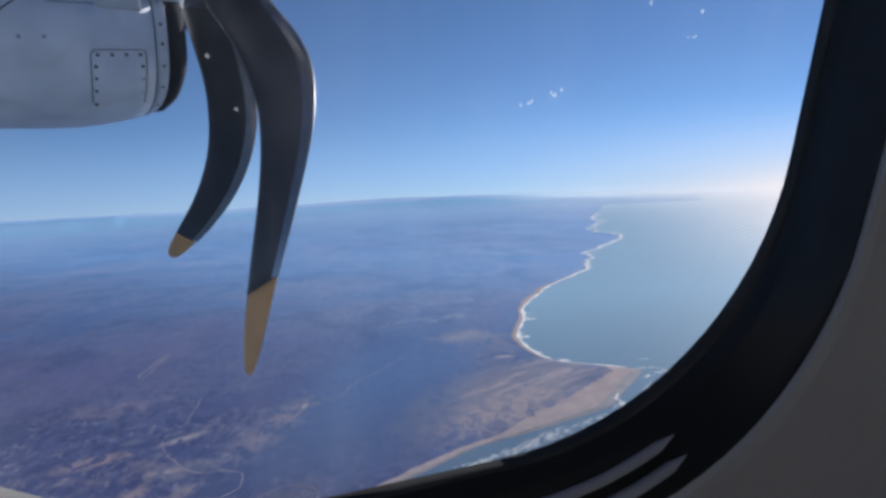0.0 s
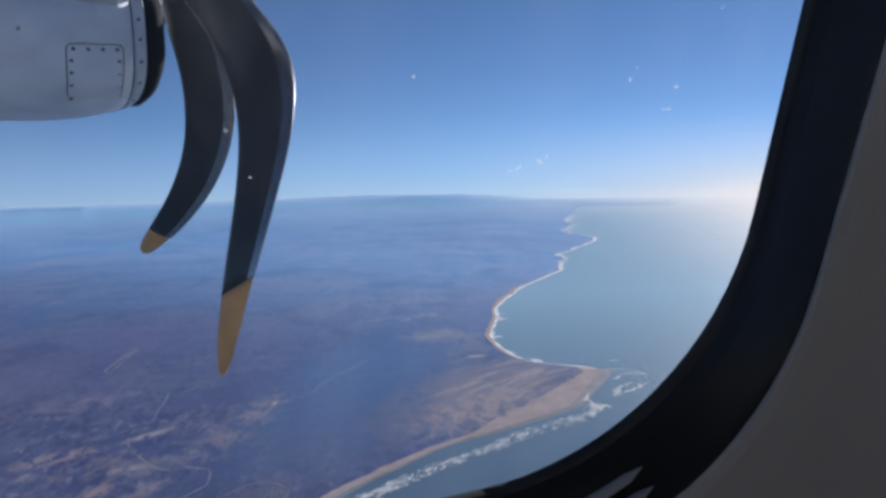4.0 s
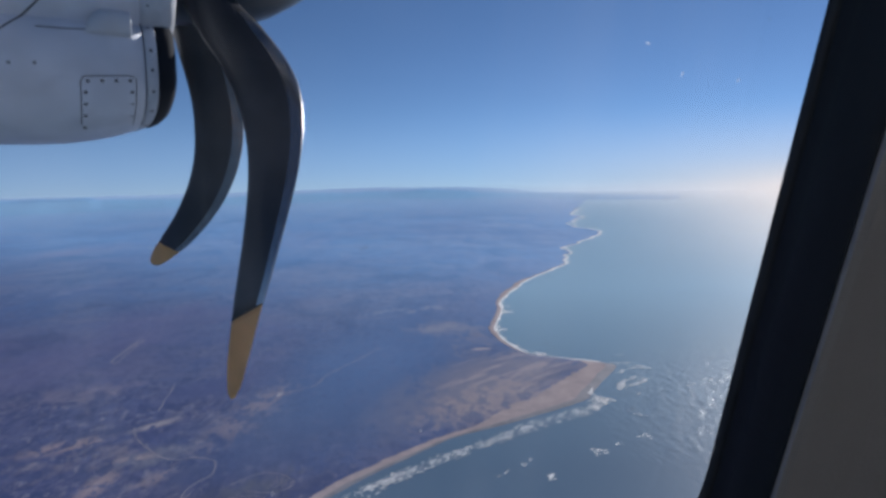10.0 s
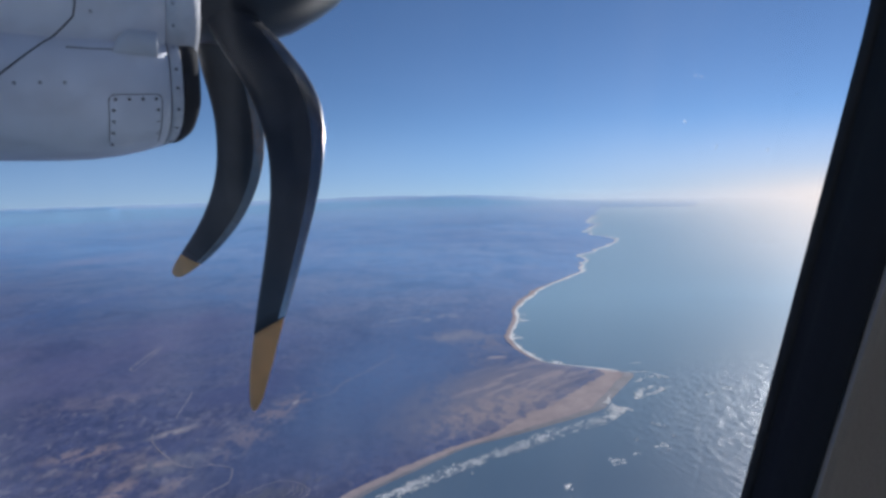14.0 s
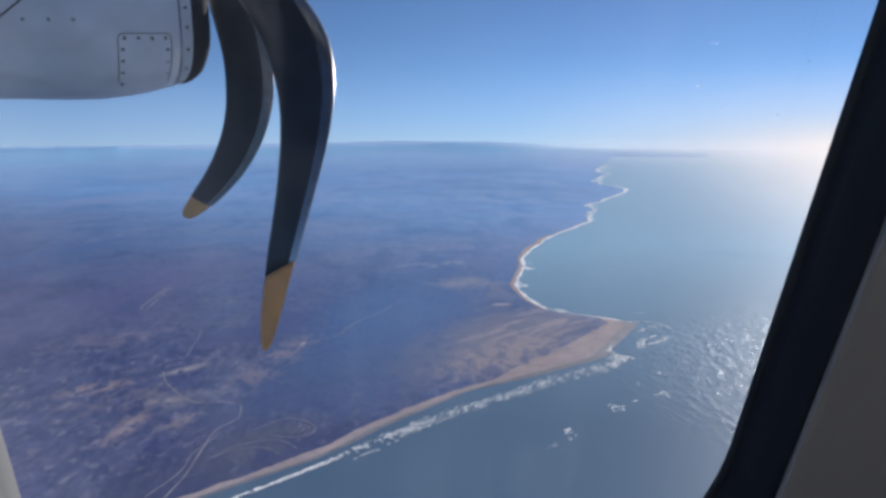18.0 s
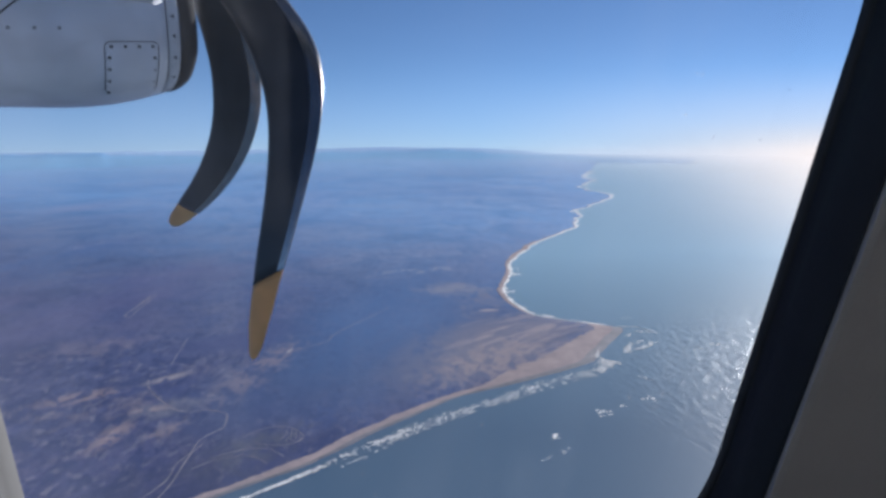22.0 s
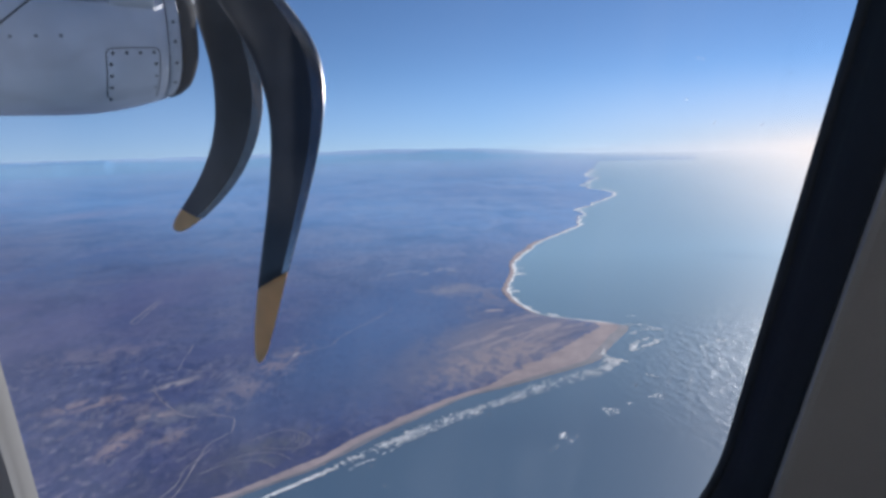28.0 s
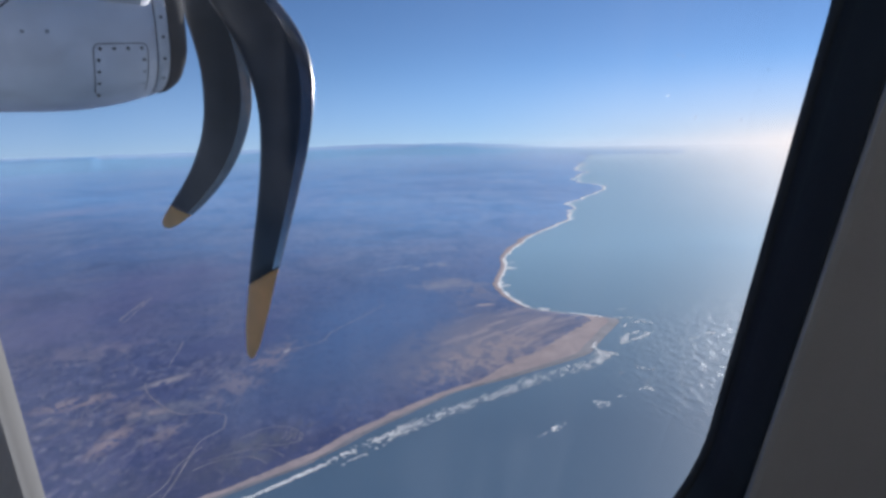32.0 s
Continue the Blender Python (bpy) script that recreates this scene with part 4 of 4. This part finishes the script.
def propeller():
    hub = (0.69, NY, 0.98)
    top = holder("propeller", AIR @ Matrix.Translation(hub))
    tagged(top, "black six-bladed scimitar propeller with orange tips", "propeller")
    prof = [(-0.24, 0.30), (-0.2, 0.335), (0.0, 0.335), (0.12, 0.315), (0.24, 0.27), (0.36, 0.2), (0.46, 0.125), (0.52, 0.055), (0.535, 0.004)]
    k = 48
    v, f = loft([[(x, r * math.cos(2 * math.pi * j / k), r * math.sin(2 * math.pi * j / k)) for j in range(k)] for x, r in prof], cap=(True, True))
    part("spinner", mesh_of("spinner", v, f, spinner_black, True), top)

    def blade_loops(r0, r1, n):
        loops = []
        for i in range(n + 1):
            r = r0 + (r1 - r0) * i / n
            s = (r - 0.3) / 1.53
            chord = float(np.interp(s, [0, 0.12, 0.35, 0.6, 0.8, 0.93, 0.985, 1.0], [0.20, 0.23, 0.235, 0.205, 0.170, 0.125, 0.08, 0.026]))
            thick = float(np.interp(s, [0, 0.15, 0.5, 1.0], [0.13, 0.06, 0.026, 0.006]))
            twist = radians(float(np.interp(s, [0, 1], [76, 25])))
            sweep = -0.07 + 0.17 * math.sin(s * math.pi) - 0.56 * max(0, s - 0.21) ** 1.91
            lp = []
            m = 20
            for j in range(m):
                a = 2 * math.pi * j / m
                cx = 0.5 * chord * math.cos(a) + sweep
                tz = 0.5 * thick * math.sin(a) * (1 - 0.35 * math.cos(a))
                # x: along the flight, y: across, -z: outwards along the blade
                lp.append((cx * math.sin(twist) + tz * math.cos(twist), -cx * math.cos(twist) + tz * math.sin(twist), -r))
            loops.append(lp)
        return loops

    v, f = loft(blade_loops(0.3, 1.60, 34), cap=(True, True))
    me_blade = mesh_of("blade", v, f, blade_black, True)
    v, f = loft(blade_loops(1.602, 1.83, 12), cap=(True, True))
    me_tip = mesh_of("blade_tip", v, f, blade_tip, True)
    edge = []
    for lp in blade_loops(0.42, 1.597, 34):
        c = Vector(lp[0])
        mid = sum((Vector(p) for p in lp), Vector()) / len(lp)
        edge.append([tuple(Vector(lp[q]) + (Vector(lp[q]) - mid) * 0.035) for q in (17, 18, 19, 0, 1, 2, 3)])
    v, f = loft(edge, closed=False)
    me_edge = mesh_of("leading_edge", v, f, blade_edge, True)
    for i in range(6):
        b = part("blade", me_blade, top, m=Matrix.Rotation(radians(26 + 60 * i), 4, "X"))
        part("blade_tip", me_tip, b, "orange-painted blade tip")
        part("leading_edge", me_edge, b, "bright worn metal erosion strip")


propeller()

# ---- window and cabin ----
WU = Vector((0.979, -0.1985, 0.017)).normalized()
WV = Vector((-0.0696, -0.2614, 0.9625))
WV = (WV - WU * WV.dot(WU)).normalized()
WN = WV.cross(WU)
WC = Vector((0.1173, 0.191, -0.0275))
WIN = AIR @ Matrix(((WU.x, WN.x, WV.x, WC.x), (WU.y, WN.y, WV.y, WC.y), (WU.z, WN.z, WV.z, WC.z), (0, 0, 0, 1)))


def rounded(a, b, r, y, cu=0.0, cv=0.0, q=16):
    """A rounded rectangle in the window's plane, slightly narrower upwards, rounder at the lower aft corner."""
    out = []
    for k, (su, sv) in enumerate(((1, 1), (-1, 1), (-1, -1), (1, -1))):
        for i in range(q + 1):
            t = math.pi / 2 * (k + i / q)
            c = r + (0.027 if k == 2 else 0.0)
            u, v = su * (a - c) + c * math.cos(t), sv * (b - c) + c * math.sin(t)
            out.append((cu + (u if u > 0 else u * 1.03) / (1 + 0.09 * v), y, cv + v))
    return out


def window():
    top = holder("window_1", WIN)
    tagged(top, "aircraft cabin window with rounded corners and black rubber seal", "window", kind="structure")
    loops = [rounded(0.163, 0.229, 0.116, 0.0015), rounded(0.160, 0.2256, 0.113, 0.0), rounded(0.1630, 0.2285, 0.113, -0.0035), rounded(0.1634, 0.231, 0.113, -0.010),
             rounded(0.1622, 0.233, 0.113, -0.012), rounded(0.1642, 0.240, 0.113, -0.020), rounded(0.1634, 0.243, 0.113, -0.026), rounded(0.1646, 0.2468, 0.113, -0.031)]
    v, f = loft(loops)
    k = len(loops[0])
    # the aft stretch of the rim next to the pane is coloured lighter to read as sunlit
    aft = [q for q in f if max(q) < 3 * k + k and q[0] // k < 3 and all(v[i][0] < -0.07 for i in q)]
    sill = [q for q in f if q[0] // k < 2 and q not in aft]
    part("window_seal", mesh_of("window_seal", v, [q for q in f if q not in aft and q not in sill], seal_black, True), top, "black ribbed rubber seal")
    part("window_rim", mesh_of("window_rim", v, aft, sunlit_rim, True), top, "rim strip next to the pane, coloured grey as if sunlit")
    part("window_lip", mesh_of("window_lip", v, sill, lip_rubber, True), top, "lip round the pane, greyed to imitate a highlight")
    # two added grey strips stand in for bright reflections on the seal
    for c0, c1, y in ((0.045, 0.1155, -0.0165), (0.060, 0.1165, -0.0238)):
        rows = []
        for i in range(25):
            t = i / 24
            u = c0 - 0.11 + (c1 - c0 + 0.11) * t
            end = math.sqrt(max(0.0, 1 - max(0.0, (t - 0.94) / 0.06) ** 2))
            # height of the seal's face at this place, then a low rounded strip on it
            edge = [(p[0], p[2]) for p in rounded(0.1634, 0.2365 if y > -0.02 else 0.2415, 0.113, y) if p[2] < -0.10]
            edge.sort()
            v0 = float(np.interp(u, [p[0] for p in edge], [p[1] for p in edge]))
            rows.append([(u, y + 0.0029 * end * e, v0 + 0.0018 * end * (1 - e * e) + 0.0002) for e in (-1, -0.6, 0, 0.6, 1)])
        vv, ff = loft(rows, closed=False)
        part("reflection_strip", mesh_of("reflection_strip", vv, ff, reflection_grey, True), top, "grey strip imitating a reflection along the lower seal")
    part("window_pane", pane_mesh(), top, "clear pane with faint vertical smears").visible_shadow = False


def pane_mesh():
    """A thin acrylic pane: clear, faintly glossy, with streaks of dried dirt and a film that thickens along the aft
    edge.
    """
    m = bpy.data.materials.new("smeared_acrylic")
    m.use_nodes = True
    n, l = m.node_tree.nodes, m.node_tree.links
    tc = n.new("ShaderNodeTexCoord")

    def smear(scale, detail, low, high, top, seed):
        mp = n.new("ShaderNodeMapping")
        mp.inputs["Scale"].default_value = scale
        mp.inputs["Location"].default_value = (seed, seed, seed)
        t = n.new("ShaderNodeTexNoise")
        t.inputs["Scale"].default_value = 1.0
        t.inputs["Detail"].default_value = detail
        r = n.new("ShaderNodeMapRange")
        r.inputs["From Min"].default_value, r.inputs["From Max"].default_value = low, high
        r.inputs["To Max"].default_value = top
        l.new(tc.outputs["Object"], mp.inputs["Vector"])
        l.new(mp.outputs[0], t.inputs["Vector"])
        l.new(t.outputs["Fac"], r.inputs["Value"])
        return r.outputs[0]

    def plus(a, b):
        k = n.new("ShaderNodeMath")
        k.operation = "ADD"
        l.new(a, k.inputs[0])
        l.new(b, k.inputs[1])
        return k.outputs[0]

    sep = n.new("ShaderNodeSeparateXYZ")
    l.new(tc.outputs["Object"], sep.inputs[0])
    rim = n.new("ShaderNodeMapRange")
    rim.inputs["From Min"].default_value, rim.inputs["From Max"].default_value = -0.128, -0.162
    rim.inputs["To Max"].default_value = 0.04
    l.new(sep.outputs["X"], rim.inputs["Value"])
    dirt = plus(plus(smear((26, 1, 3.5), 3, 0.48, 0.72, 0.026, 0.0), smear((150, 1, 9), 4, 0.54, 0.78, 0.012, 4.0)), plus(smear((16, 1, 14), 5, 0.52, 0.74, 0.016, 9.0), rim.outputs[0]))
    clear, film, gloss = n.new("ShaderNodeBsdfTransparent"), n.new("ShaderNodeBsdfTranslucent"), n.new("ShaderNodeBsdfGlossy")
    film.inputs[0].default_value = (0.76, 0.80, 0.88, 1)
    gloss.inputs["Roughness"].default_value = 0.03
    one, two = n.new("ShaderNodeMixShader"), n.new("ShaderNodeMixShader")
    one.inputs[0].default_value = 0.03
    l.new(clear.outputs[0], one.inputs[1])
    l.new(gloss.outputs[0], one.inputs[2])
    l.new(dirt, two.inputs[0])
    l.new(one.outputs[0], two.inputs[1])
    l.new(film.outputs[0], two.inputs[2])
    l.new(two.outputs[0], n["Material Output"].inputs[0])
    v, f = loft([rounded(0.1622, 0.2280, 0.1155, 0.0006), rounded(0.1622, 0.2280, 0.1155, 0.0012)], cap=(True, False))
    return mesh_of("window_pane", v, f, m)


window()


def specks():
    """Dried droplets and smears left on the pane."""
    rng = random.Random(12)
    top = bpy.data.objects["window_1"]
    for u, v, r, n in SPECKS:
        pts = []
        for k in range(n):
            cu, cv = u + rng.gauss(0, r * 1.2) * (n > 1) + k * r * 0.9, v + rng.gauss(0, r * 0.5) * (n > 1) + k * r * 0.45
            pts.append([(cu + r * rng.uniform(0.5, 1.1) * math.cos(a * math.pi / 4), 0.0004 + 0.0002 * k, cv + r * rng.uniform(0.5, 1.1) * math.sin(a * math.pi / 4)) for a in range(8)])
        vv, ff = [], []
        for p in pts:
            o = len(vv)
            c = (sum(q[0] for q in p) / 8, p[0][1] - 0.0003, sum(q[2] for q in p) / 8)
            vv += p + [c]
            ff += [(o + a, o + (a + 1) % 8, o + 8) for a in range(8)]
        part("dried_droplet", mesh_of("dried_droplet", vv, ff, speck_mat), top, "small pale dried droplet mark")


SPECKS = [(0.0490, -0.0905, 0.0008, 4), (0.0580, -0.0880, 0.0009, 4), (0.0905, -0.0600, 0.0010, 1), (0.0925, -0.0560, 0.0006, 1), (0.1115, -0.0620, 0.0009, 2), (0.1075, -0.0700, 0.0007, 3),
          (0.1466, -0.0500, 0.0007, 1), (0.1240, -0.0350, 0.0006, 2), (0.0120, -0.0600, 0.0008, 1), (-0.0425, -0.0755, 0.0008, 1), (-0.0365, -0.0892, 0.0007, 1), (0.0614, -0.0294, 0.0006, 1),
          (0.1260, 0.0690, 0.0010, 1), (0.1005, 0.0703, 0.0005, 4), (0.0834, 0.0800, 0.0006, 3), (0.0860, 0.0960, 0.0006, 2), (-0.0111, 0.0155, 0.0005, 2), (0.1120, 0.0070, 0.0006, 1), (0.1330, 0.0900, 0.0005, 3)]
specks()


def cabin():
    # side panel with the window's opening, then the closed cabin behind the camera
    hole_in, hole_out = rounded(0.1652, 0.2474, 0.113, -0.033), rounded(0.164, 0.230, 0.116, 0.0012)
    def big(y, w, h):
        n = len(hole_in)
        out = []
        for u, _, v in hole_in:
            s = 1.0 / max(abs(u) / w, abs(v) / h)
            out.append((u * s, y, v * s))
        return out
    mid = [(u * 1.25, -0.036, v * 1.2) for u, _, v in hole_in]
    lip = [(u * 1.02, -0.0345, v * 1.02) for u, _, v in hole_in]
    v, f = loft([hole_out, hole_in, lip, mid, big(-0.036, 1.3, 0.75), big(0.001, 1.3, 0.75), hole_out])
    ob = new("wall_left", mesh_of("wall_left", v, f, panel_grey, False))
    ob.matrix_basis = WIN
    tagged(ob, "plain grey moulded cabin side panel", "wall", kind="structure")

    def slab(name, x0, x1, y0, y1, z0, z1, material, label, cat):
        bm = bmesh.new()
        bmesh.ops.create_cube(bm, size=1, matrix=Matrix.Translation(((x0 + x1) / 2, (y0 + y1) / 2, (z0 + z1) / 2)) @ Matrix.Diagonal((x1 - x0, y1 - y0, z1 - z0, 1)))
        o = new(name, bm_mesh(name, bm, material))
        o.matrix_basis = AIR
        tagged(o, label, cat, kind="structure")

    slab("floor", -1.25, 1.5, -2.3, 0.42, -1.0, -0.94, carpet, "dark blue cabin carpet", "floor")
    slab("ceiling", -1.25, 1.5, -2.3, 0.08, 0.69, 0.74, panel_grey, "plain grey cabin ceiling lining", "ceiling")
    v, f = [], []
    cells = [(-1.25, -0.62), (-0.62, -0.26), (-0.26, 0.0), (0.0, 0.36), (0.36, 0.62), (0.62, 0.98), (0.98, 1.5)]
    bm = bmesh.new()
    for i, (x0, x1) in enumerate(cells):
        spans = ((-1.0, -0.25), (0.2, 0.74)) if i % 2 else ((-1.0, 0.74),)
        for z0, z1 in spans:
            bmesh.ops.create_cube(bm, size=1, matrix=Matrix.Translation(((x0 + x1) / 2, -2.33, (z0 + z1) / 2)) @ Matrix.Diagonal((x1 - x0, 0.06, z1 - z0, 1)))
    o = new("wall_right", bm_mesh("wall_right", bm, panel_grey))
    o.matrix_basis = AIR
    tagged(o, "plain grey cabin lining with window openings on the far side", "wall", kind="structure")
    # fill lamps added in the unseen openings to brighten the side panel
    for x0, x1 in cells[1::2]:
        lamp = new("window_fill_lamp", bpy.data.lights.new("window_fill_lamp", "AREA"))
        lamp.data.shape, lamp.data.size, lamp.data.size_y, lamp.data.energy = "RECTANGLE", 0.34, 0.43, 1.15
        lamp.data.color = (1.0, 0.90, 0.80)
        lamp.matrix_world = AIR @ look((0.5 * (x0 + x1), -2.31, -0.025), (0.5 * (x0 + x1), 0.0, -0.2))
    slab("wall_aft", -1.31, -1.25, -2.3, 0.5, -1.0, 0.74, panel_grey, "plain grey cabin bulkhead", "wall")
    slab("wall_fore", 1.5, 1.56, -2.3, 0.5, -1.0, 0.74, panel_grey, "plain grey forward cabin bulkhead", "wall")


cabin()
